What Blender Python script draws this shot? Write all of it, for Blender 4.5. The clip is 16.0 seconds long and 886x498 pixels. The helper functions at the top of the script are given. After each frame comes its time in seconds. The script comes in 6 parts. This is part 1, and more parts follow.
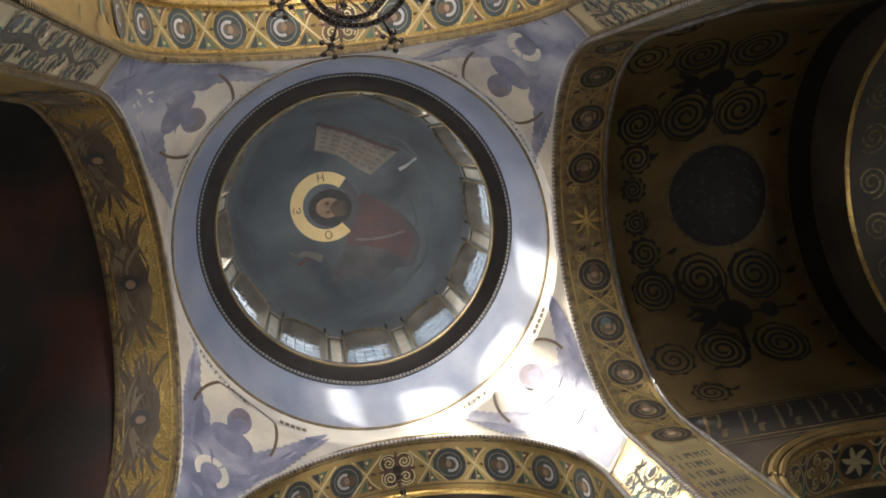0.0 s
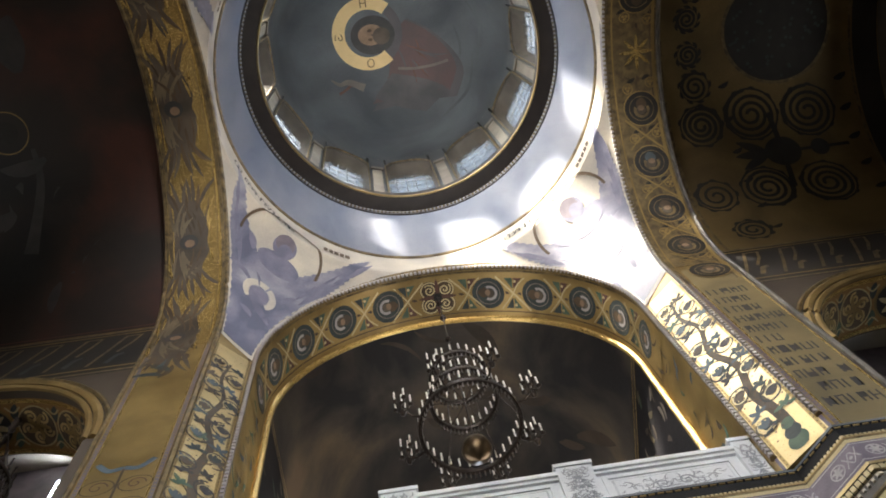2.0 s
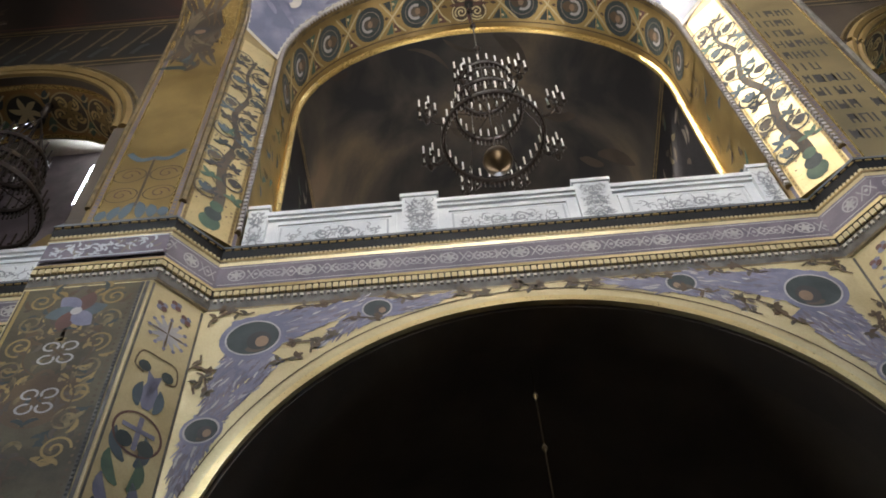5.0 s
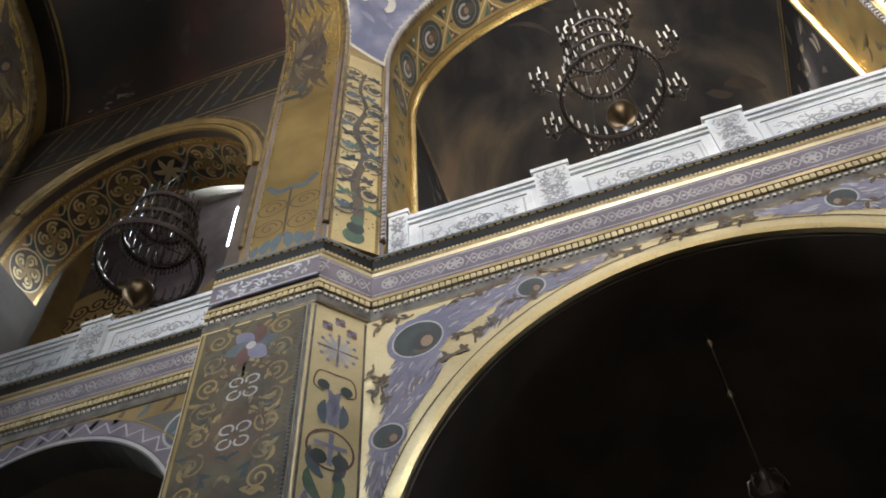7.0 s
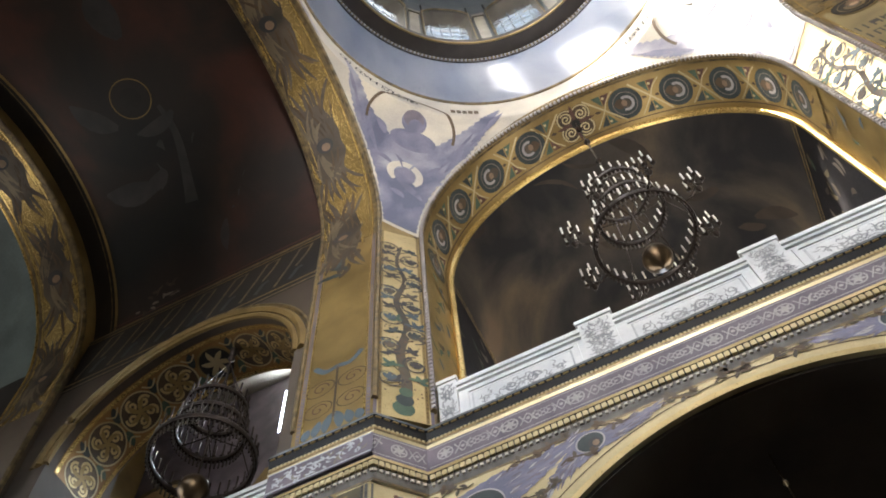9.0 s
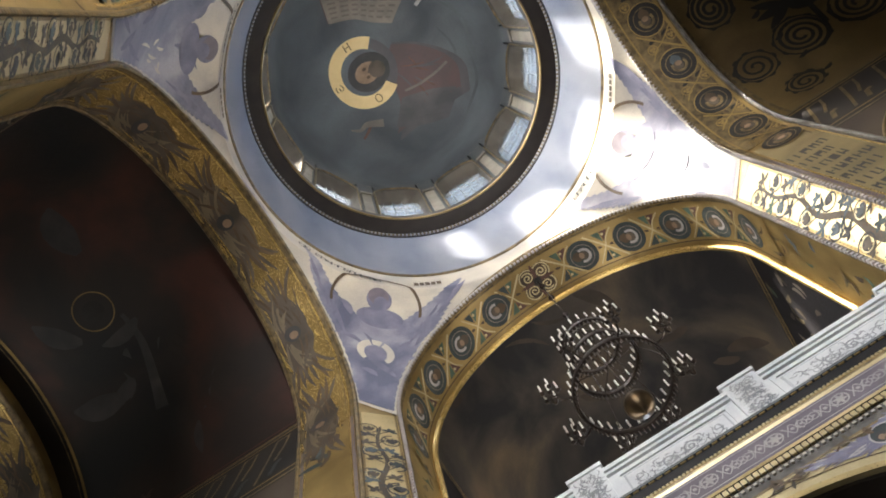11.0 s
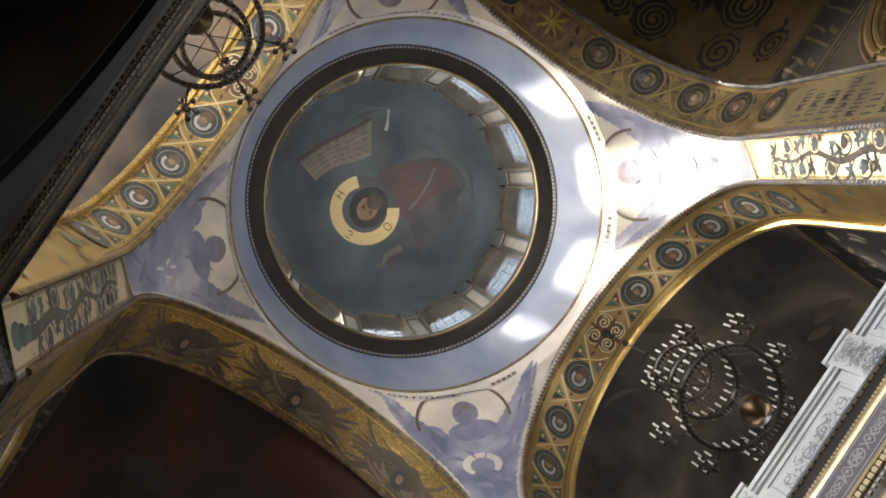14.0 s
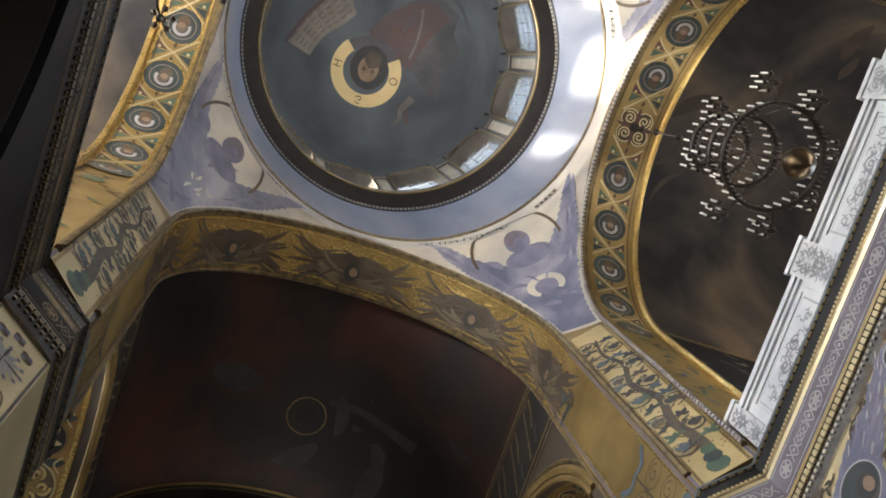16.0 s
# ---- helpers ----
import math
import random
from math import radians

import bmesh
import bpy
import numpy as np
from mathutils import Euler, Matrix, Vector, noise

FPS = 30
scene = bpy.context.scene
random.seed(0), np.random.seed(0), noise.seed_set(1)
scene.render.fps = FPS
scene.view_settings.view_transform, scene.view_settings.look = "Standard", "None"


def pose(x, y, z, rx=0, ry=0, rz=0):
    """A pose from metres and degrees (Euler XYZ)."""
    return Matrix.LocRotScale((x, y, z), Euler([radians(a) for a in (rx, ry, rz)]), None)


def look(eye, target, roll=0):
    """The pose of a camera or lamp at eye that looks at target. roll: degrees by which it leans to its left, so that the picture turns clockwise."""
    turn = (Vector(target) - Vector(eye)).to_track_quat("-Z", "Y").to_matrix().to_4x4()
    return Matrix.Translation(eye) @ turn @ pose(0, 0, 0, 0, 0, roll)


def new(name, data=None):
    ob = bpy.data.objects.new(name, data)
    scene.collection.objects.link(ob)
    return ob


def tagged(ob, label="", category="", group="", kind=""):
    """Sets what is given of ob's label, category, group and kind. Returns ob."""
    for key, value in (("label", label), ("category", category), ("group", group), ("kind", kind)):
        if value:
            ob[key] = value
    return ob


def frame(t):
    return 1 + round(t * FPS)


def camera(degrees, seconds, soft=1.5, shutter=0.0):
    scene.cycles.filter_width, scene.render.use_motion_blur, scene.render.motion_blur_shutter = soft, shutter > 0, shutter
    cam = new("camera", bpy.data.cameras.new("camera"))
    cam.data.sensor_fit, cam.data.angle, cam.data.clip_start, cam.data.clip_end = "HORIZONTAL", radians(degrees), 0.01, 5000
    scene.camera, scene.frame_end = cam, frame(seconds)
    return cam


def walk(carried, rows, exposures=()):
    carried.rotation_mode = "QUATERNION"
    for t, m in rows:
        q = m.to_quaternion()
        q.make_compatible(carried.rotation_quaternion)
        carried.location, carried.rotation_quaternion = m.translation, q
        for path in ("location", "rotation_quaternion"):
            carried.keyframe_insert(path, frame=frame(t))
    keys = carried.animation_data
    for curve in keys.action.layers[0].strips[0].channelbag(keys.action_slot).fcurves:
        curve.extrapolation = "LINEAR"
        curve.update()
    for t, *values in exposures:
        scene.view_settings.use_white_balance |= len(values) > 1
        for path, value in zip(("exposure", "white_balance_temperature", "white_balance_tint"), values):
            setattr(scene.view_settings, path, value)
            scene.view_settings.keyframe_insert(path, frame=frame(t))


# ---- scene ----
cam = camera(52.68, 16.0, 1.8)
EYE = (-0.955, -2.551, 1.6)
PATH = [
    (0, pose(*EYE, 173.379, 8.312, 6.811)),
    (0.5, pose(*EYE, 170.533, 7.932, 7.621)),
    (1, pose(*EYE, 167.778, 7.316, 7.813)),
    (1.5, pose(*EYE, 165.262, 6.369, 7.242)),
    (2, pose(*EYE, 162.578, 5.477, 6.339)),
    (2.5, pose(*EYE, 159.648, 4.774, 5.846)),
    (3, pose(*EYE, 156.824, 3.823, 5.173)),
    (3.5, pose(*EYE, 153.922, 3.213, 4.155)),
    (4, pose(*EYE, 149.924, 3.184, 2.982)),
    (4.2, pose(*EYE, 148.305, 3.178, 2.830)),
    (6.3, pose(*EYE, 142.143, 1.675, 12.788)),
    (6.5, pose(*EYE, 142.497, 1.749, 14.852)),
    (7, pose(*EYE, 143.390, 2.185, 19.059)),
    (7.5, pose(*EYE, 145.499, 2.463, 21.847)),
    (8, pose(*EYE, 148.593, 2.941, 24.248)),
    (8.5, pose(*EYE, 151.233, 3.340, 25.594)),
    (9, pose(*EYE, 154.212, 3.070, 25.832)),
    (9.5, pose(*EYE, 157.338, 3.163, 26.051)),
    (10, pose(*EYE, 160.240, 4.225, 27.710)),
    (10.2, pose(*EYE, 161.407, 4.901, 28.742)),
    (12.3, pose(*EYE, 171.495, 10.289, 38.425)),
    (12.5, pose(*EYE, 172.292, 10.473, 40.198)),
    (13, pose(*EYE, 174.095, 10.045, 44.872)),
    (13.5, pose(*EYE, 175.003, 9.003, 49.458)),
    (14, pose(*EYE, 175.547, 8.448, 55.168)),
    (14.5, pose(*EYE, 175.422, 8.124, 61.144)),
    (15, pose(*EYE, 174.443, 8.100, 66.562)),
    (15.5, pose(*EYE, 171.697, 8.329, 70.272)),
    (16, pose(*EYE, 167.806, 8.670, 70.730)),
]

# the place: a domed church crossing, seen from its floor; x and y run along the four arms
EXPOSURES = ((0, 2.68), (1.5, 2.70), (3.0, 2.56), (4.2, 2.68), (6.4, 2.94), (7.0, 3.06), (7.5, 3.24), (8.2, 3.18), (9, 3.04), (10.2, 2.92), (12.4, 2.74), (14, 2.72), (16, 2.86))
walk(cam, PATH, EXPOSURES)

# ---------------------------------------------------------------- sizes
AX, AY = 4.53, 4.50            # planes of the arch fronts
SX, SY, SU = 3.91, 4.03, 3.90  # half spans between the piers; the last above the cornice
ZG = 11.75                     # gallery level, top of the great cornice
XZ, XR = 18.28, 3.90           # arches towards the x arms: springing, radius
YZ, YR = 17.84, 3.88           # arches towards the y arms
ZA, RA = 22.90, 4.50           # lower ring of the drum
ZB, RB, RC = 26.95, 4.39, 3.90  # dark ring under the windows
RD, RO, ZD = 4.15, 4.65, 33.2  # window drum, its outside, springing of the dome
VR, VZ = 4.20, 19.60           # vault of the +x arm
NR, NZ, NW = 4.25, 18.40, 4.06  # vault of the -x arm, face of its gallery wall
WR, WZ = 4.05, 19.30           # vaults of the y arms
DX, DY = 5.85, 5.78            # far edges of the arch soffits
EX, EY = 12.0, 12.5            # second arches, end walls

# ---------------------------------------------------------------- light
GALLERY_WATTS = {1: 28, -1: 355}  # unseen windows assumed at the ends of the +y and -y arms
SUN_AZ, SUN_EL = 53.0, 38.7    # where the sunlight heads to, and its height
world = bpy.data.worlds.new("sky")
scene.world = world
world.use_nodes = True
wn = world.node_tree.nodes
sky = wn.new("ShaderNodeTexSky")
sky.sky_type = "NISHITA"
sky.sun_disc = False
sky.sun_elevation = radians(SUN_EL)
sky.sun_rotation = radians(90 - (SUN_AZ + 180))
wn["Background"].inputs["Strength"].default_value = 0.15
world.node_tree.links.new(sky.outputs[0], wn["Background"].inputs["Color"])
sun = new("sun", bpy.data.lights.new("sun", "SUN"))
sun.data.energy, sun.data.angle, sun.data.color = 5.0, radians(3.0), (1.0, 0.92, 0.79)
sun_way = Vector((math.cos(radians(SUN_AZ)) * math.cos(radians(SUN_EL)), math.sin(radians(SUN_AZ)) * math.cos(radians(SUN_EL)), -math.sin(radians(SUN_EL))))
sun.matrix_world = look((0, 0, 60), Vector((0, 0, 60)) + sun_way)


def window_light(eye, target, width, height, watts, color=(0.86, 0.93, 1.0)):
    lamp = bpy.data.lights.new("window_light", "AREA")
    lamp.shape, lamp.size, lamp.size_y, lamp.energy, lamp.color = "RECTANGLE", width, height, watts, color
    ob = new("window_light", lamp)
    ob.matrix_world = look(eye, target)
    return ob


for k in range(12):
    a = radians(30 * k)
    window_light((4.60 * math.cos(a), 4.60 * math.sin(a), 29.6), (0, 0, 29.4), 1.3, 3.6, 4.2 + 12 * (0.5 + 0.5 * math.cos(a + math.pi - radians(SUN_AZ))) ** 2, (1.0, 0.94, 0.89))

# sunlight scattered by the milky panes of the sunward windows
for k in range(6, 10):
    a = radians(30 * k)
    toward = max(0.0, math.cos(a + math.pi - radians(SUN_AZ)))
    at = Vector((4.5 * math.cos(a), 4.5 * math.sin(a), 29.5)) - sun_way * 1.1
    window_light(at, at + sun_way, 1.3, 2.4, 40 * toward ** 2, (1.0, 0.93, 0.82)).data.spread = radians(75)

# ---------------------------------------------------------------- materials


def material(name, color, rough=0.6, metal=0.0, second=None, scale=3.0, grain=60.0, bump=0.15, spread=(0.35, 0.65), third=None, stretch=None, spec=0.5):
    """A painted, gilded, stone or metal surface: colours that drift at a large scale, fine grain and relief."""
    m = bpy.data.materials.new(name)
    m.use_nodes = True
    nt = m.node_tree
    n, link = nt.nodes, nt.links
    b = n["Principled BSDF"]
    tc = n.new("ShaderNodeTexCoord")
    src = tc.outputs["Object"]
    if stretch:
        mp = n.new("ShaderNodeMapping")
        mp.inputs["Scale"].default_value = stretch
        link.new(src, mp.inputs[0])
        src = mp.outputs[0]
    big = n.new("ShaderNodeTexNoise")
    big.inputs["Scale"].default_value, big.inputs["Detail"].default_value, big.inputs["Distortion"].default_value = scale, 6.0, 0.4
    link.new(src, big.inputs["Vector"])
    ramp = n.new("ShaderNodeValToRGB")
    ramp.color_ramp.elements[0].position, ramp.color_ramp.elements[1].position = spread
    second = second or tuple(c * 0.72 for c in color)
    ramp.color_ramp.elements[0].color, ramp.color_ramp.elements[1].color = (*second, 1), (*color, 1)
    if third:
        e = ramp.color_ramp.elements.new((spread[0] + spread[1]) / 2)
        e.color = (*third, 1)
    link.new(big.outputs["Fac"], ramp.inputs[0])
    fine = n.new("ShaderNodeTexNoise")
    fine.inputs["Scale"].default_value, fine.inputs["Detail"].default_value = grain, 4.0
    link.new(tc.outputs["Object"], fine.inputs["Vector"])
    mix = n.new("ShaderNodeMixRGB")
    mix.blend_type = "OVERLAY"
    mix.inputs[0].default_value = 0.2
    link.new(ramp.outputs[0], mix.inputs[1])
    link.new(fine.outputs["Fac"], mix.inputs[2])
    link.new(mix.outputs[0], b.inputs["Base Color"])
    rr = n.new("ShaderNodeMapRange")
    rr.inputs["To Min"].default_value, rr.inputs["To Max"].default_value = max(rough - 0.12, 0.05), min(rough + 0.12, 1)
    link.new(fine.outputs["Fac"], rr.inputs["Value"])
    link.new(rr.outputs[0], b.inputs["Roughness"])
    b.inputs["Metallic"].default_value = metal
    b.inputs["Specular IOR Level"].default_value = spec
    bp = n.new("ShaderNodeBump")
    bp.inputs["Strength"].default_value, bp.inputs["Distance"].default_value = bump, 0.02
    link.new(fine.outputs["Fac"], bp.inputs["Height"])
    link.new(bp.outputs[0], b.inputs["Normal"])
    return m


M = {}
M["gold"] = material("gilded_plaster", (0.46, 0.325, 0.13), 0.38, 0.55, (0.25, 0.17, 0.065), 0.9, 40)
M["gold_bright"] = material("bright_gilding", (0.80, 0.58, 0.22), 0.28, 0.75, (0.62, 0.42, 0.14), 2.0, 50)
M["gold_pale"] = material("pale_gold_paint", (0.68, 0.57, 0.33), 0.38, 0.35, (0.48, 0.39, 0.21), 0.8, 40)
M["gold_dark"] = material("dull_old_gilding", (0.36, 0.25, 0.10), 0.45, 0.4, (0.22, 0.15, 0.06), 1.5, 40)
M["ochre"] = material("orange_ochre_paint", (0.42, 0.24, 0.08), 0.45, 0.3, (0.28, 0.15, 0.05), 1.4, 40)
M["cream"] = material("cream_painted_plaster", (0.66, 0.60, 0.49), 0.36, 0, (0.42, 0.39, 0.35), 0.7, 30, 0.06)
M["lilac"] = material("lilac_cloud_painting", (0.40, 0.385, 0.43), 0.42, 0, (0.11, 0.115, 0.18), 0.8, 25, 0.08, (0.36, 0.66), (0.21, 0.21, 0.28))
M["drum_blue"] = material("blue_grey_drum_paint", (0.29, 0.30, 0.335), 0.30, 0, (0.14, 0.165, 0.22), 0.9, 90, 0.02, (0.32, 0.68), stretch=(1, 1, 0.3), spec=0.75)
M["dome_paint"] = material("slate_sky_painting", (0.122, 0.138, 0.152), 0.6, 0, (0.052, 0.060, 0.070), 0.4, 15, 0.06, (0.3, 0.7))
M["dark_ring"] = material("dark_bronze_ring", (0.030, 0.022, 0.018), 0.5, 0, (0.018, 0.012, 0.01), 2, 60)
M["vault_red"] = material("dark_red_vault_painting", (0.088, 0.030, 0.021), 0.55, 0, (0.011, 0.012, 0.013), 0.30, 15, 0.06, (0.38, 0.68), (0.028, 0.020, 0.017))
M["vault_brown"] = material("brown_cloud_vault_painting", (0.20, 0.145, 0.095), 0.6, 0, (0.026, 0.025, 0.028), 0.42, 15, 0.06, (0.36, 0.66), (0.085, 0.072, 0.06))
M["vault_gold"] = material("old_gold_vault_ground", (0.30, 0.21, 0.09), 0.38, 0.55, (0.15, 0.105, 0.05), 0.5, 25)
M["vault_teal"] = material("teal_grey_vault_painting", (0.20, 0.25, 0.25), 0.6, 0, (0.10, 0.12, 0.125), 0.4, 15)
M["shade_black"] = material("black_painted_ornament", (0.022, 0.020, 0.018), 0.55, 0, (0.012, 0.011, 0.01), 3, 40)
# near black; on the walls under the choir gallery it stands for shade
M["near_black"] = material("near_black_plaster", (0.035, 0.030, 0.027), 0.7, 0, (0.015, 0.013, 0.012), 0.8, 30)
M["marble"] = material("white_carved_marble", (0.78, 0.79, 0.80), 0.4, 0, (0.62, 0.64, 0.67), 1.5, 30)
M["marble_grey"] = material("grey_veined_marble", (0.58, 0.60, 0.63), 0.4, 0, (0.40, 0.42, 0.45), 2.5, 30)
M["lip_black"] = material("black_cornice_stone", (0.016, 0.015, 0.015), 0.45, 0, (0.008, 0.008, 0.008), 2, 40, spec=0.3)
M["frieze"] = material("purple_grey_frieze", (0.20, 0.17, 0.20), 0.5, 0, (0.12, 0.10, 0.13), 2, 40)
M["lip_edge"] = material("blue_grey_lip_stone", (0.16, 0.175, 0.19), 0.4, 0, (0.09, 0.10, 0.11), 2, 40)
M["carving"] = material("shadowed_marble_carving", (0.36, 0.37, 0.39), 0.6, 0, (0.24, 0.25, 0.28), 4, 40)
M["grey_line"] = material("pale_interlace_paint", (0.46, 0.43, 0.42), 0.5, 0, (0.32, 0.30, 0.31), 3, 40)
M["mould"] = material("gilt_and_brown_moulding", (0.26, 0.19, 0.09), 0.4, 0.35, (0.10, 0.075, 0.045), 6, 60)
M["brown"] = material("umber_wing_painting", (0.13, 0.085, 0.045), 0.6, 0, (0.06, 0.04, 0.025), 1.5, 40)
M["red_brown"] = material("red_brown_paint", (0.14, 0.065, 0.05), 0.6, 0, (0.09, 0.045, 0.035), 2, 40)
M["teal"] = material("dark_teal_paint", (0.044, 0.058, 0.056), 0.5, 0, (0.024, 0.033, 0.034), 3, 40)
M["green"] = material("dull_green_paint", (0.10, 0.15, 0.10), 0.6, 0, (0.06, 0.10, 0.07), 3, 40)
M["blue"] = material("muted_blue_paint", (0.095, 0.125, 0.145), 0.55, 0, (0.055, 0.075, 0.09), 2, 40)
M["wing"] = material("lilac_wing_paint", (0.22, 0.215, 0.29), 0.6, 0, (0.14, 0.14, 0.205), 2.5, 40)
M["olive"] = material("olive_panel_paint", (0.115, 0.095, 0.055), 0.5, 0.2, (0.058, 0.048, 0.03), 2.2, 40)
M["iron"] = material("dark_bronze_chandelier", (0.055, 0.04, 0.032), 0.38, 0.6, (0.03, 0.022, 0.018), 8, 80)
M["brass"] = material("old_brass", (0.11, 0.078, 0.045), 0.36, 0.9, (0.06, 0.042, 0.026), 5, 60)
M["candle"] = material("white_candle_tube", (0.82, 0.80, 0.76), 0.5, 0, (0.74, 0.72, 0.68), 8, 60)
M["floor"] = material("polished_floor_slabs", (0.38, 0.33, 0.28), 0.35, 0, (0.28, 0.24, 0.20), 0.8, 30)
M["plaster"] = material("warm_grey_plaster", (0.40, 0.36, 0.30), 0.75, 0, (0.30, 0.27, 0.22), 0.6, 30)
M["reveal"] = material("grey_window_reveal", (0.135, 0.118, 0.098), 0.6, 0, (0.075, 0.066, 0.056), 1.0, 30)
# dim brown paint, and shade on second-arch piers and under the gallery
M["wall_dim"] = material("dim_brown_paint_and_shade", (0.10, 0.078, 0.058), 0.6, 0.1, (0.055, 0.042, 0.035), 0.7, 30)
M["aisle"] = material("dim_blue_gold_wall_paint", (0.13, 0.12, 0.095), 0.55, 0.1, (0.06, 0.062, 0.066), 0.9, 30)
M["text_ground"] = material("dull_olive_gold_ground", (0.26, 0.205, 0.105), 0.5, 0.25, (0.15, 0.12, 0.065), 0.8, 30)
M["scroll"] = material("grey_brown_scroll_paint", (0.25, 0.215, 0.175), 0.6, 0, (0.18, 0.155, 0.13), 2, 40)
# mauve paint of gallery side walls; on the -y front and cornice, shade
M["frieze_dark"] = material("dark_mauve_paint_and_shade", (0.026, 0.024, 0.027), 0.6, 0, (0.012, 0.012, 0.014), 0.8, 30, spec=0.2)
M["lead"] = material("lead_glazing_bar", (0.05, 0.055, 0.06), 0.5, 0.3, (0.03, 0.03, 0.035), 6, 60)
M["skin"] = material("ochre_figure_paint", (0.30, 0.20, 0.13), 0.6, 0, (0.20, 0.13, 0.08), 3, 40)
M["robe"] = material("maroon_robe_painting", (0.120, 0.066, 0.064), 0.6, 0, (0.072, 0.056, 0.058), 0.7, 20, 0.06, (0.3, 0.7))
M["wing_pale"] = material("pale_feather_paint", (0.25, 0.235, 0.30), 0.6, 0, (0.18, 0.17, 0.225), 2.5, 40)
M["robe_edge"] = material("faded_robe_edge", (0.098, 0.092, 0.096), 0.6, 0, (0.058, 0.058, 0.063), 0.7, 20)
M["haze"] = material("pale_cloud_wash", (0.108, 0.126, 0.135), 0.6, 0, (0.055, 0.065, 0.071), 0.6, 20)
M["ink"] = material("faded_ink", (0.17, 0.145, 0.125), 0.6, 0, (0.13, 0.11, 0.10), 2, 40)
M["umber"] = material("grey_umber_feather_paint", (0.125, 0.098, 0.070), 0.6, 0, (0.050, 0.040, 0.030), 1.0, 40)
M["feather"] = material("grey_ochre_feather_paint", (0.23, 0.18, 0.115), 0.5, 0.1, (0.13, 0.10, 0.065), 1.0, 40)
M["gold_leaf"] = material("polished_gold_leaf", (0.76, 0.54, 0.21), 0.25, 0.6, (0.48, 0.33, 0.12), 0.8, 40, 0.05)
M["gold_sheen"] = material("polished_pale_gold_ground", (0.76, 0.60, 0.30), 0.32, 0.6, (0.56, 0.43, 0.20), 0.9, 40, 0.08)
M["pilaster"] = material("tan_grey_window_pilaster", (0.30, 0.27, 0.225), 0.5, 0, (0.19, 0.17, 0.145), 1.2, 30)
M["soot_mould"] = material("sooted_grey_bead", (0.15, 0.14, 0.125), 0.5, 0.1, (0.06, 0.055, 0.05), 5, 60)
M["hair"] = material("slate_brown_paint", (0.055, 0.050, 0.050), 0.6, 0, (0.035, 0.034, 0.036), 2, 40)
M["halo"] = material("gold_halo_paint", (0.74, 0.56, 0.28), 0.45, 0.1, (0.68, 0.50, 0.24), 2, 40)

glass = bpy.data.materials.new("window_glass")
glass.use_nodes = True
gn, gl = glass.node_tree.nodes, glass.node_tree.links
gt, gg, gm, gf = gn.new("ShaderNodeBsdfTransparent"), gn.new("ShaderNodeBsdfGlossy"), gn.new("ShaderNodeMixShader"), gn.new("ShaderNodeFresnel")
gt.inputs[0].default_value = (0.86, 0.92, 0.97, 1)
gg.inputs["Roughness"].default_value = 0.05
gf.inputs["IOR"].default_value = 1.12
gl.new(gf.outputs[0], gm.inputs[0])
gl.new(gt.outputs[0], gm.inputs[1])
gl.new(gg.outputs[0], gm.inputs[2])
gx, ga = gn.new("ShaderNodeBsdfTranslucent"), gn.new("ShaderNodeMixShader")
gx.inputs[0].default_value = (0.80, 0.88, 0.95, 1)
ga.inputs[0].default_value = 0.16
gl.new(gm.outputs[0], ga.inputs[1])
gl.new(gx.outputs[0], ga.inputs[2])
gl.new(ga.outputs[0], gn["Material Output"].inputs["Surface"])
M["glass"] = glass

# ---------------------------------------------------------------- mesh tools


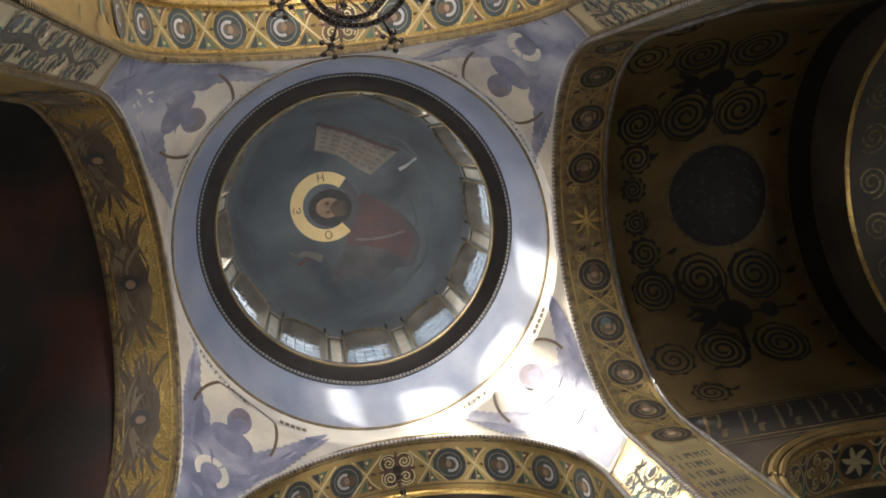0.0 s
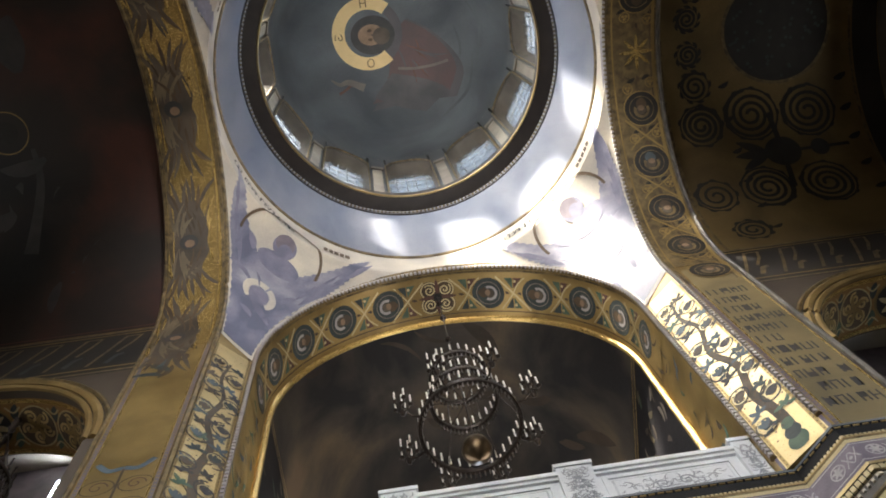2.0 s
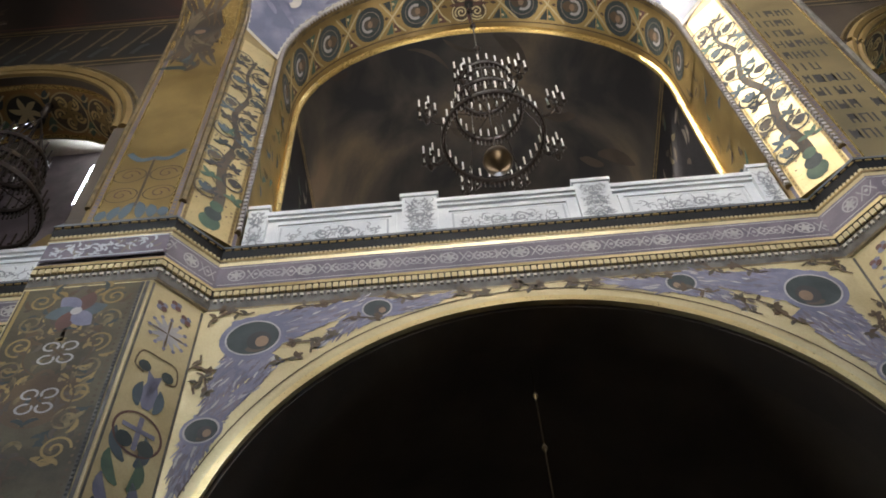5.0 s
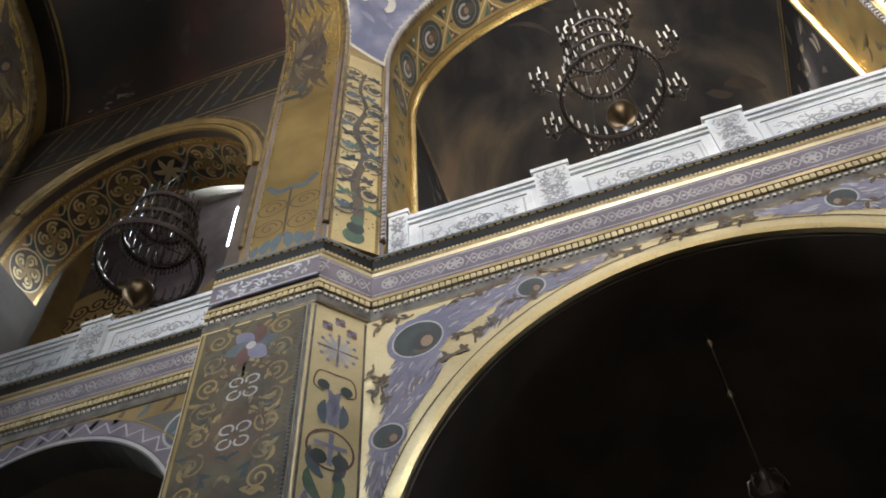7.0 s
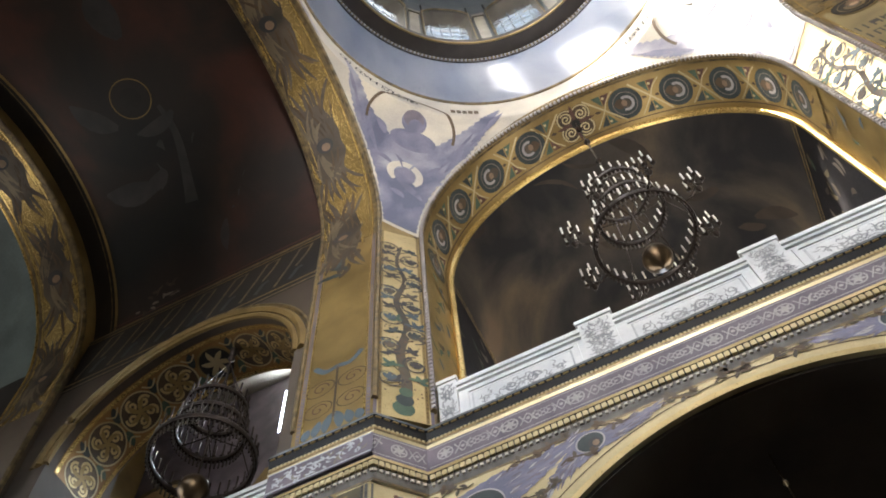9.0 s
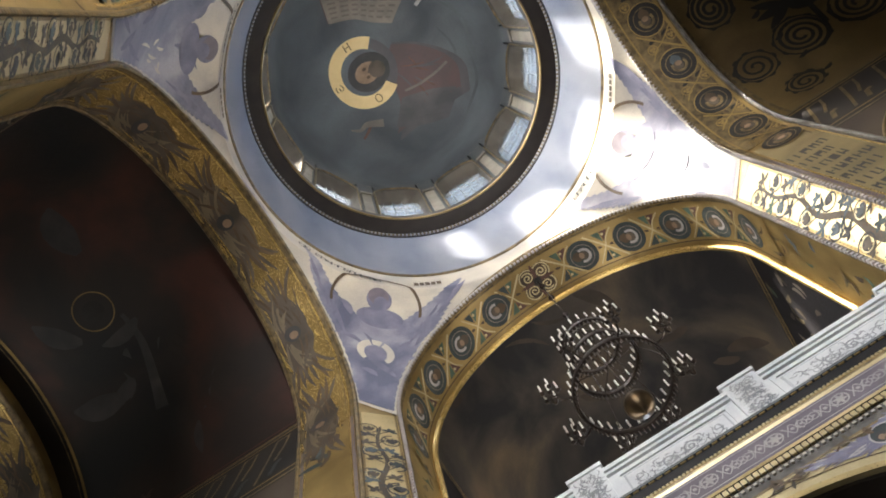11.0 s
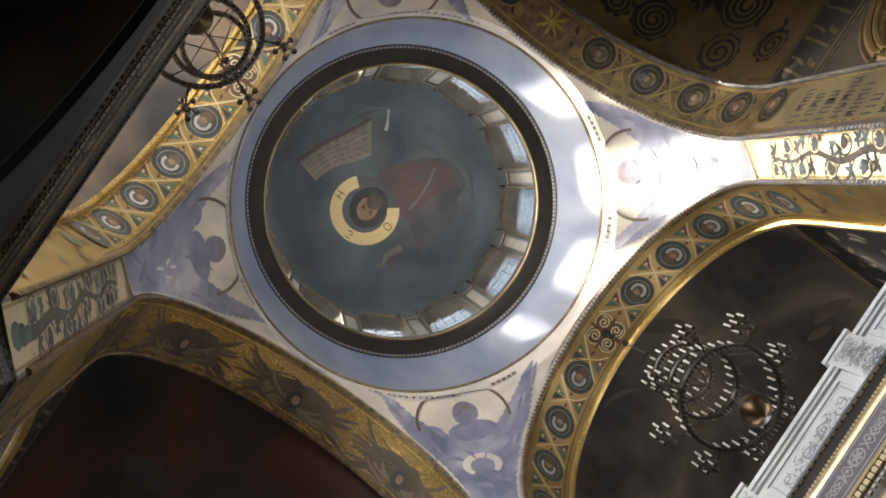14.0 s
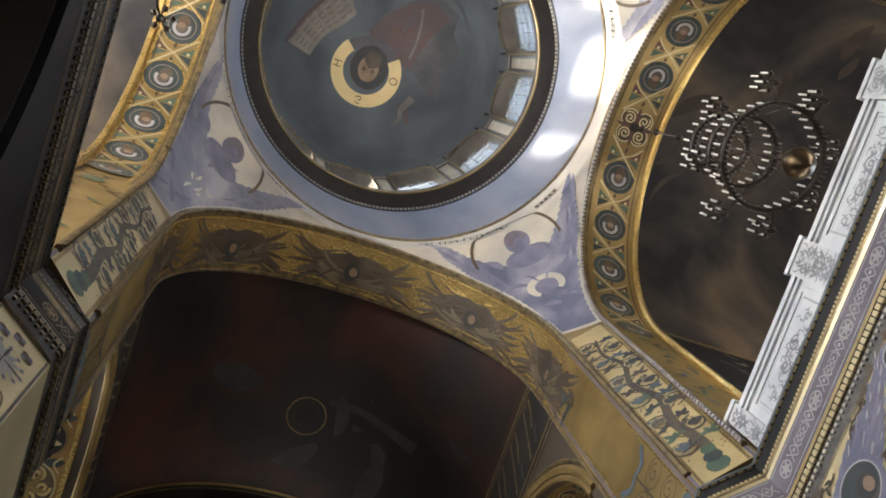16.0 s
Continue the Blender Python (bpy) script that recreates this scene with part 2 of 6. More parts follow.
class Sheet:
    """Collects vertices and faces with their materials, to become one mesh."""

    def __init__(self):
        self.v, self.f, self.m, self.slots = [], [], [], []

    def slot(self, mat):
        if mat not in self.slots:
            self.slots.append(mat)
        return self.slots.index(mat)

    def add(self, verts, faces, mat):
        o, s = len(self.v), self.slot(mat)
        self.v.extend(verts)
        for face in faces:
            self.f.append([o + i for i in face])
            self.m.append(s)

    def grid(self, rows, mat, closed=False):
        """A sheet of quads through rows of points."""
        w, h = len(rows[0]), len(rows)
        faces = []
        for j in range(h - 1):
            for i in range(w if closed else w - 1):
                k = (i + 1) % w
                faces.append((j * w + i, j * w + k, (j + 1) * w + k, (j + 1) * w + i))
        self.add([p for r in rows for p in r], faces, mat)

    def box(self, x0, x1, y0, y1, z0, z1, mat):
        v = [(x, y, z) for z in (z0, z1) for y in (y0, y1) for x in (x0, x1)]
        self.add(v, [(0, 2, 3, 1), (4, 5, 7, 6), (0, 1, 5, 4), (2, 6, 7, 3), (0, 4, 6, 2), (1, 3, 7, 5)], mat)

    def prism(self, poly, z0, z1, mat):
        n = len(poly)
        v = [(x, y, z0) for x, y in poly] + [(x, y, z1) for x, y in poly]
        self.add(v, [tuple(range(n))[::-1], tuple(range(n, 2 * n))] + [(i, (i + 1) % n, n + (i + 1) % n, n + i) for i in range(n)], mat)

    def tube(self, path, r, mat, n=6, ref=None):
        rows = []
        for i, p in enumerate(path):
            p = Vector(p)
            d = (Vector(path[min(i + 1, len(path) - 1)]) - Vector(path[max(i - 1, 0)])).normalized()
            side = d.cross(Vector((p.x, p.y, 0)) if ref else Vector((0, 0, 1)) if abs(d.z) < 0.9 else Vector((1, 0, 0))).normalized()
            up = side.cross(d)
            rr = r[i] if isinstance(r, (list, tuple)) else r
            rows.append([tuple(p + rr * (math.cos(6.2832 * k / n) * side + math.sin(6.2832 * k / n) * up)) for k in range(n)])
        self.grid(rows, mat, True)
        self.add(rows[0], [tuple(range(n))], mat)
        self.add(rows[-1], [tuple(range(n))[::-1]], mat)

    def lathe(self, profile, mat, n=24, at=(0, 0, 0)):
        self.grid([[(at[0] + r * math.cos(6.2832 * k / n), at[1] + r * math.sin(6.2832 * k / n), at[2] + z) for k in range(n)] for r, z in profile], mat, True)

    def make(self, name, parent=None, smooth=False, fix=True):
        me = bpy.data.meshes.new(name)
        me.from_pydata([tuple(p) for p in self.v], [], self.f)
        for m in self.slots:
            me.materials.append(M[m])
        me.polygons.foreach_set("material_index", self.m)
        if fix:
            bm = bmesh.new()
            bm.from_mesh(me)
            bmesh.ops.remove_doubles(bm, verts=bm.verts, dist=0.0005)
            bmesh.ops.recalc_face_normals(bm, faces=bm.faces)
            bm.to_mesh(me)
            bm.free()
        if smooth:
            me.polygons.foreach_set("use_smooth", [True] * len(me.polygons))
            me.set_sharp_from_angle(angle=radians(35))
        me.update()
        ob = new(name, me)
        if parent:
            ob.parent = parent
        return ob


def structure(ob, label, category):
    return tagged(ob, label, category, kind="structure")


def arc_point(axis, d, r, zc, phi):
    h, z = r * math.cos(phi), zc + r * math.sin(phi)
    return (d, h, z) if axis == "x" else (h, d, z)


def arch_solid(s, axis, r0, r1, zc, d0, d1, mat, n=64, a0=0.0, a1=math.pi):
    """A half ring of stone between two radii and two planes."""
    rows = []
    for i in range(n + 1):
        p = a0 + (a1 - a0) * i / n
        rows.append([arc_point(axis, d, r, zc, p) for r, d in ((r0, d0), (r0, d1), (r1, d1), (r1, d0))])
    s.grid(rows, mat, True)
    s.add(rows[0], [(0, 1, 2, 3)], mat)
    s.add(rows[-1], [(3, 2, 1, 0)], mat)


def wall_with_arch(s, axis, plane0, plane1, h0, h1, z0, z1, hc, r, zs, zb, mat, n=32):
    """A wall between two planes across `axis`, from h0 to h1, with a round-headed opening from zb up."""

    def P(h, z, d):
        return (d, h, z) if axis == "x" else (h, d, z)

    for d in (plane0, plane1):
        left, right = hc - r, hc + r
        for a, b in ((h0, left), (right, h1)):
            if b - a > 1e-4:
                s.add([P(a, z0, d), P(b, z0, d), P(b, z1, d), P(a, z1, d)], [(0, 1, 2, 3)], mat)
        if zb > z0:
            s.add([P(left, z0, d), P(right, z0, d), P(right, zb, d), P(left, zb, d)], [(0, 1, 2, 3)], mat)
        lo, hi = [], []
        for i in range(n + 1):
            p = math.pi * i / n
            h, z = hc - r * math.cos(p), zs + r * math.sin(p)
            lo.append(P(h, z, d))
            hi.append(P(h, z1, d))
        s.grid([lo, hi], mat)
    edge = [(hc - r, zb)] + [(hc - r * math.cos(math.pi * i / n), zs + r * math.sin(math.pi * i / n)) for i in range(n + 1)] + [(hc + r, zb)]
    s.grid([[P(h, z, d) for h, z in edge] for d in (plane0, plane1)], mat)
    rim = [(h0, z0), (h0, z1), (h1, z1), (h1, z0)]
    if zb > z0:
        rim.append((h0, z0))
        s.grid([[P(h, z, d) for h, z in ((hc - r, zb), (hc + r, zb))] for d in (plane0, plane1)], mat)
    s.grid([[P(h, z, d) for h, z in rim] for d in (plane0, plane1)], mat)


# ---------------------------------------------------------------- floor and shell
s = Sheet()
s.box(-24, 24, -18, 18, -0.3, 0.0, "floor")
structure(s.make("floor"), "polished pale stone slab floor of the church crossing", "floor")

# four piers of the crossing
for sx, sy in ((1, 1), (-1, 1), (-1, -1), (1, -1)):
    s = Sheet()
    low = [(AX + 0.075, SX + 0.075), (SY + 0.075, AY + 0.075), (SY + 0.075, 6.2), (6.2, 6.2), (6.2, SX + 0.07)]
    s.prism([(sx * x, sy * y) for x, y in low], 0, 10.44, "gold_pale")
    up = [(AX + 0.03, SX), (SU, AY + 0.03), (SU, DY), (DX, DY), (DX, SX)]
    s.prism([(sx * x, sy * y) for x, y in up], ZG, 18.4, "gold")
    pier = s.make("pier")
    structure(pier, "tall gilded and painted stone pier with a chamfered corner", "pier")

# main arches
ARCH = {}
for name, axis, sign, r, zc, d0, d1 in (("px", "x", 1, XR, XZ, AX, 5.74), ("nx", "x", -1, XR, XZ, AX, DX), ("py", "y", 1, YR, YZ, AY, DY), ("ny", "y", -1, YR, YZ, AY, 5.6)):
    s = Sheet()
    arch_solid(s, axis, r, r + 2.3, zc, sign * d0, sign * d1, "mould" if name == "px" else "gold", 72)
    ARCH[name] = structure(s.make("crossing_arch", smooth=True), "broad round arch with a gilded and painted soffit", "arch")

# pendentives
def pend(sx, sy, u, v):
    """A point of a pendentive: u from the x arch to the y arch, v from the chamfer up to the ring."""
    p = min(v / 0.86, 1.0) * math.pi / 2
    L = Vector((AX, XR * math.cos(p), XZ + XR * math.sin(p)))
    R = Vector((YR * math.cos(p), AY, YZ + YR * math.sin(p)))
    a = math.atan2(L.y, L.x) + (math.atan2(R.y, R.x) - math.atan2(L.y, L.x)) * u
    q = math.hypot(L.x, L.y) * (1 - u) + math.hypot(R.x, R.y) * u
    z = L.z * (1 - u) + R.z * u
    if v > 0.86:
        k = (v - 0.86) / 0.14
        z, q = z + (ZA - z) * k, q + (RA - q) * k
    return Vector((sx * q * math.cos(a), sy * q * math.sin(a), z))


PEND = {}
for sx, sy in ((1, 1), (-1, 1), (-1, -1), (1, -1)):
    s = Sheet()
    s.grid([[pend(sx, sy, i / 32, j / 40) for i in range(33)] for j in range(41)], "cream")
    s.grid([[pend(sx, sy, i / 32, j / 40) * 1.06 + Vector((0, 0, -0.8)) for i in range(33)] for j in range(41)], "plaster")
    PEND[sx, sy] = structure(s.make("pendentive", smooth=True), "curved pendentive painted with lilac clouds on cream", "pendentive")

# lower drum
s = Sheet()
N = 96
def circle(r, z):
    return [(r * math.cos(6.28318 * k / N), r * math.sin(6.28318 * k / N), z) for k in range(N)]
s.grid([circle(RA, ZA), circle(RA - 0.03, 24.2), circle(RB + 0.04, 25.8), circle(RB, ZB)], "drum_blue", True)
s.grid([circle(5.4, ZA - 0.25), circle(5.4, ZB), circle(RB, ZB)], "plaster", True)
drum = structure(s.make("drum", smooth=True), "smooth blue-grey painted cylinder below the dome windows", "drum")
s = Sheet()
s.grid([circle(RB + 0.02, ZB - 0.12), circle(RB - 0.1, ZB - 0.06), circle(RC + 0.06, ZB), circle(RC, ZB + 0.06), circle(RC, ZB + 0.35), circle(RD + 0.1, ZB + 0.45)], "dark_ring", True)
ring = structure(s.make("cornice_ring", smooth=True), "projecting dark ring cornice with gilt bead edge", "cornice")

# window drum and dome
s = Sheet()
SILL, HEAD, RISE = 27.65, 31.35, 0.40
def pol(r, deg, z):
    return (r * math.cos(radians(deg)), r * math.sin(radians(deg)), z)
def head(t, up):
    return HEAD + up - 0.45 + 0.85 * (1 - abs(t) ** 2.6)
WI, WO = 10.4, 8.8
for k in range(12):
    c = 30 * k
    ts = [-1 + i / 5 for i in range(11)]
    for r, w, up, lo in ((RD, WI, 0.9, -0.3), (RO, WO, 0.0, 0.0)):
        for a0, a1 in ((-15, -w), (w, 15)):
            s.grid([[pol(r, c + a0 + (a1 - a0) * i / 3, z) for i in range(4)] for z in (ZB + 0.4, ZD)], "dome_paint" if r == RD else "plaster")
        s.grid([[pol(r, c + w * t, z) for t in ts] for z in (ZB + 0.4, SILL + lo)], "dome_paint" if r == RD else "plaster")
        s.grid([[pol(r, c + w * t, head(t, up)) for t in ts], [pol(r, c + w * t, ZD) for t in ts]], "dome_paint" if r == RD else "plaster")
    inner = [(-1, SILL - 0.3)] + [(t, head(t, 0.9)) for t in ts] + [(1, SILL - 0.3)]
    outer = [(-1, SILL)] + [(t, head(t, 0.0)) for t in ts] + [(1, SILL)]
    s.grid([[pol(RD, c + WI * t, z) for t, z in inner], [pol(RO, c + WO * t, z) for t, z in outer]], "reveal")
    s.grid([[pol(RD, c - WI, SILL - 0.3), pol(RD, c + WI, SILL - 0.3)], [pol(RO, c - WO, SILL), pol(RO, c + WO, SILL)]], "reveal")
wdrum = structure(s.make("window_drum", smooth=True), "ring of arched window bays painted dark slate", "drum")
s = Sheet()
for r, m in ((RD, "dome_paint"), (RD + 0.4, "plaster")):
    s.grid([[pol(r * math.cos(radians(e)), 360 * i / N, ZD + r * math.sin(radians(e))) for i in range(N)] for e in range(0, 90, 3)] + [[(0, 0, ZD + r)] * N], m, True)
dome = structure(s.make("dome", smooth=True), "dark slate dome with a painted sky and a faded figure", "dome")

for k in range(12):
    c = 30 * k
    s = Sheet()
    ts = [-1 + i / 5 for i in range(11)]
    s.grid([[pol(4.44, c + 9.4 * t, SILL - 0.12) for t in ts], [pol(4.44, c + 9.4 * t, head(t, 0.36)) for t in ts]], "glass")
    win = s.make("window_%d" % (k + 1), fix=False)
    win.visible_shadow = False
    structure(win, "arched dome window with leaded panes", "window")
    s = Sheet()
    for i in range(4):
        t = -0.66 + 0.44 * i
        s.tube([pol(4.41, c + 9.4 * t, SILL - 0.1), pol(4.41, c + 9.4 * t, head(t, 0.2))], 0.014, "lead", 4)
    for i in range(6):
        z = SILL + 0.4 + 0.64 * i
        s.tube([pol(4.41, c + 9.4 * t, z) for t in (-0.9, -0.45, 0, 0.45, 0.9)], 0.014, "lead", 4)
    s.make("glazing_bars", win)
    s = Sheet()
    edge = [(-1, SILL - 0.3)] + [(t, head(t, 0.9)) for t in ts] + [(1, SILL - 0.3)]
    s.grid([[pol(RD + 0.05, c + WI * t, z) for t, z in edge], [pol(RD - 0.05, c + (WI + 0.25) * t, z + 0.04) for t, z in edge], [pol(RD - 0.05, c + (WI + 0.9) * t, z + 0.13) for t, z in edge], [pol(RD + 0.02, c + (WI + 1.1) * t, z + 0.16) for t, z in edge]], "reveal")
    s.make("window_frame", win, smooth=True)
    s = Sheet()
    s.tube([pol(RD - 0.07, c + (WI + 0.55) * t, z + 0.08) for t, z in edge], 0.030, "mould", 6)
    s.make("hood_bead", win, smooth=True)
    s = Sheet()
    for z0, z1, w, o in ((ZB + 0.4, SILL + 0.1, 3.0, 0.10), (SILL + 0.1, 31.2, 2.2, 0.06), (31.2, 31.5, 2.9, 0.10)):
        s.grid([[pol(RD - (o if abs(t) < 1 else 0.0), c + 15 + w * t, z) for t in (-1, -0.99, -0.3, 0.3, 0.99, 1)] for z in (z0, z1)], "pilaster")
        s.grid([[pol(RD - r, c + 15 + w * t, z1) for t in (-1, 0, 1)] for r in (0.0, o)], "pilaster")
    s.make("pilaster", win)

# ---------------------------------------------------------------- the arms along x
for sx in (1, -1):
    near = "vault_gold" if sx > 0 else "vault_red"
    s = Sheet()
    arch_solid(s, "x", VR if sx > 0 else NR, (VR if sx > 0 else NR) + 0.4, VZ if sx > 0 else NZ, sx * DX, sx * EX, near, 72)
    structure(s.make("barrel_vault", smooth=True), "dark gold barrel vault with black spiral ornament" if sx > 0 else "dark red painted barrel vault with faded figures", "vault")
    s = Sheet()
    # the +x arch takes dim brown in place of gilding, standing for shade
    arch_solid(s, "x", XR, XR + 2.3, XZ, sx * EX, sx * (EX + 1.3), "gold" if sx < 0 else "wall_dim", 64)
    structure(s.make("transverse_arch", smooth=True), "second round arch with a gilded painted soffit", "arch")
    s = Sheet()
    arch_solid(s, "x", VR, VR + 0.4, VZ, sx * (EX + 1.3), sx * 20, "vault_teal", 64)
    structure(s.make("barrel_vault", smooth=True), "dim teal painted vault beyond the second arch", "vault")
    s = Sheet()
    # unseen opening and lamp, added to brighten the long arm's vaults
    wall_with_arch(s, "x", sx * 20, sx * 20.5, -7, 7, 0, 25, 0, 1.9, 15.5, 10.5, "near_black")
    window_light((sx * 20.55, 0, 13.6), (0, 0, 14.6), 3.6, 6.0, 40 if sx > 0 else 58, (1.0, 0.96, 0.90))
    structure(s.make("wall_end"), "dark end wall of the long arm", "wall")
    for sy in (1, -1):
        s = Sheet()
        # pier colour kept dim to stand for the shade it is in
        s.prism([(sx * x, sy * y) for x, y in ((EX, SX), (EX + 1.3, SX), (EX + 1.3, 6.2), (EX, 6.2))], 0, 18.9, "wall_dim")
        structure(s.make("pier"), "painted pier of the second arch, coloured dim for shade", "pier")
        s = Sheet()
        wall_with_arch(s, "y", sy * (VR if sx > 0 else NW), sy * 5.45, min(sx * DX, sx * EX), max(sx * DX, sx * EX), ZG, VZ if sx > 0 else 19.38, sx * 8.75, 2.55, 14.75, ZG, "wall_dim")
        structure(s.make("wall_gallery"), "gallery wall with a wide round arch and gilt scrolls", "wall")
        s = Sheet()
        wall_with_arch(s, "y", sy * 4.85, sy * 5.45, min(sx * 6.2, sx * EX), max(sx * 6.2, sx * EX), 0, 11.3, sx * 8.9, 2.35, 7.75, 0, "aisle")
        structure(s.make("wall_aisle"), "painted lower wall with a round arch", "wall")
        s = Sheet()
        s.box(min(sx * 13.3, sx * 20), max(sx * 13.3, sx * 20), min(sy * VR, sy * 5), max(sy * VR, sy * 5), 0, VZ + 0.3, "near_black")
        structure(s.make("wall_side"), "dim side wall beyond the second arch", "wall")
        # gallery behind the arch
        s = Sheet()
        s.box(min(sx * 5.9, sx * 13), max(sx * 5.9, sx * 13), min(sy * 5.0, sy * 9.4), max(sy * 5.0, sy * 9.4), 11.3, ZG, "plaster")
        structure(s.make("gallery_floor"), "stone floor slab of the upper gallery", "floor")
        s = Sheet()
        # only the narrow window is seen; the wider three are added for their lamps
        narrow = (sx, sy) == (-1, 1)
        cx_w = 8.92 if narrow else 8.72
        half_w, head_z, sill_z = (0.16, 19.9, 18.35) if narrow else (0.6, 19.4, 16.2)
        wall_with_arch(s, "y", sy * 7.6, sy * (7.66 if narrow else 8.0), min(sx * 5.9, sx * 13), max(sx * 5.9, sx * 13), 0, 21, sx * cx_w, half_w, head_z, sill_z, "frieze")
        structure(s.make("wall_outer"), "pale gallery outer wall with a tall window", "wall")
        s = Sheet()
        s.box(min(sx * 12.9, sx * 13.3), max(sx * 12.9, sx * 13.3), min(sy * 5.45, sy * 9.4), max(sy * 5.45, sy * 9.4), 0, 21, "gold_dark")
        structure(s.make("wall_gallery_end"), "dim gilded end wall of the corner gallery", "wall")
        s = Sheet()
        s.box(min(sx * 5.9, sx * 13), max(sx * 5.9, sx * 13), min(sy * 5.45, sy * 9.4), max(sy * 5.45, sy * 9.4), 20.6, 21, "plaster")
        structure(s.make("ceiling"), "plain plaster ceiling over the gallery", "ceiling")
        window_light((sx * cx_w, sy * (7.70 if narrow else 8.05), (head_z + sill_z) / 2), (sx * cx_w, 0, (head_z + sill_z) / 2 - 0.5), 2 * half_w, head_z - sill_z + 0.2, 42 if narrow else 60 if sx < 0 else 16)
        s = Sheet()
        s.box(sx * cx_w - half_w - 0.02, sx * cx_w + half_w + 0.02, min(sy * (7.63 if narrow else 7.8), sy * (7.635 if narrow else 7.81)), max(sy * (7.63 if narrow else 7.8), sy * (7.635 if narrow else 7.81)), sill_z - 0.05, head_z + half_w + 0.04, "glass")
        pane = structure(s.make("window_gallery"), "narrow bright gallery window with milky glass", "window")
        pane.visible_shadow = False

# ---------------------------------------------------------------- the arms along y
for sy in (1, -1):
    d1 = DY if sy > 0 else 5.6
    s = Sheet()
    arch_solid(s, "y", WR, WR + 0.4, WZ, sy * d1, sy * EY, "vault_brown", 72)
    structure(s.make("barrel_vault", smooth=True), "brown cloud-painted barrel vault over the gallery", "vault")
    s = Sheet()
    wall_with_arch(s, "y", sy * EY, sy * (EY + 0.5), -7, 7, 0, 25, 0, 1.9, 16.6, 12.9, "plaster")
    structure(s.make("wall_end"), "plain end wall of the side arm with a tall unseen window", "wall")
    # lamp of the unseen end window, lighting the gallery and the crossing
    window_light((0, sy * (EY + 0.55), 15.5), (0, 0, 15.5 + 0.6), 3.6, 5.0, GALLERY_WATTS[sy], (1.0, 0.97, 0.955))
    s = Sheet()
    s.box(-4.6, 4.6, min(sy * 4.62, sy * EY), max(sy * 4.62, sy * EY), 11.2, ZG - 0.05, "plaster")
    structure(s.make("gallery_floor"), "stone floor slab of the choir gallery", "floor")
    # -y wall takes dark mauve in place of pale gold, standing for its shade
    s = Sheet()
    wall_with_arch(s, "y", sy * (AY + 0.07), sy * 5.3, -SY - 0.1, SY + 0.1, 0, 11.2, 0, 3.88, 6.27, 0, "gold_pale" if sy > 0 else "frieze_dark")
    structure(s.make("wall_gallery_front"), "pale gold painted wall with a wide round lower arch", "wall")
    s = Sheet()
    # dim brown here puts the vault's lack of light into its colour
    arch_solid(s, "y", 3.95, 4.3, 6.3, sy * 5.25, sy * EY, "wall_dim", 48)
    structure(s.make("lower_vault", smooth=True), "vault under the choir gallery, coloured dim brown for its shade", "vault")
    for sx in (1, -1):
        s = Sheet()
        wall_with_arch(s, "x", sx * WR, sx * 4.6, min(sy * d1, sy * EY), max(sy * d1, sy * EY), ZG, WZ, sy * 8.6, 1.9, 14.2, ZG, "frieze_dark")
        structure(s.make("wall_gallery_side"), "gallery side wall with a gilded round arch", "wall")
        # lamp added in the side arch to brighten the vault; no window there
        window_light((sx * 5.6, sy * 8.6, 14.0), (0, sy * 8.6, 14.6), 3.2, 3.6, 48 if sy > 0 else 16, (1.0, 0.97, 0.92))
        s = Sheet()
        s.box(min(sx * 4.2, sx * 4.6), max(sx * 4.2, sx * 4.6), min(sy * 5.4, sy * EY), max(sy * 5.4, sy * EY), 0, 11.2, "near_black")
        structure(s.make("wall_side"), "side wall under the gallery, coloured near black for shade", "wall")

# unseen slabs over arms and corners, added to keep sky light out
for x0, x1, y0, y1, z in ((4.6, 21, -7, 7, 25.2), (-21, -4.6, -7, 7, 25.2), (-7, 7, 4.6, 13.2, 25.0), (-7, 7, -13.2, -4.6, 25.0)):
    s = Sheet()
    s.box(x0, x1, y0, y1, z, z + 0.3, "plaster")
    structure(s.make("roof"), "unseen flat slab added over an arm to block the sky", "roof")
for sx in (1, -1):
    for sy in (1, -1):
        s = Sheet()
        s.box(min(sx * 6.1, sx * 7), max(sx * 6.1, sx * 7), min(sy * 5.9, sy * 13.2), max(sy * 5.9, sy * 13.2), 11.3, 25.0, "plaster")
        structure(s.make("wall_corner"), "plain plaster corner wall between two arms", "wall")
        s = Sheet()
        s.box(min(sx * 12.9, sx * 20.5), max(sx * 12.9, sx * 20.5), min(sy * 6.0, sy * 6.4), max(sy * 6.0, sy * 6.4), 0, 25.2, "plaster")
        structure(s.make("wall_outer"), "plain outer wall of the long arm", "wall")
        # solid filler above the corner gallery, there only to stop sky light
        s = Sheet()
        s.box(min(sx * 5.8, sx * 13.2), max(sx * 5.8, sx * 13.2), min(sy * 5.5, sy * 9.4), max(sy * 5.5, sy * 9.4), 21.0, 25.2, "plaster")
        structure(s.make("roof"), "unseen solid block added over a corner gallery to block the sky", "roof")

# ---------------------------------------------------------------- painting and mouldings laid on surfaces


def on_soffit(axis, sign, r, zc, d):
    """u: metres along the curve from its crown towards the positive side, v: metres away from the crossing."""

    def P(u, v, h):
        if abs(u) <= r * math.pi / 2:
            hh, z = (r - h) * math.sin(u / r), zc + (r - h) * math.cos(u / r)
        else:
            hh, z = math.copysign(r - h, u), zc - (abs(u) - r * math.pi / 2)
        return (sign * (d + v), hh, z) if axis == "x" else (hh, sign * (d + v), z)

    return P


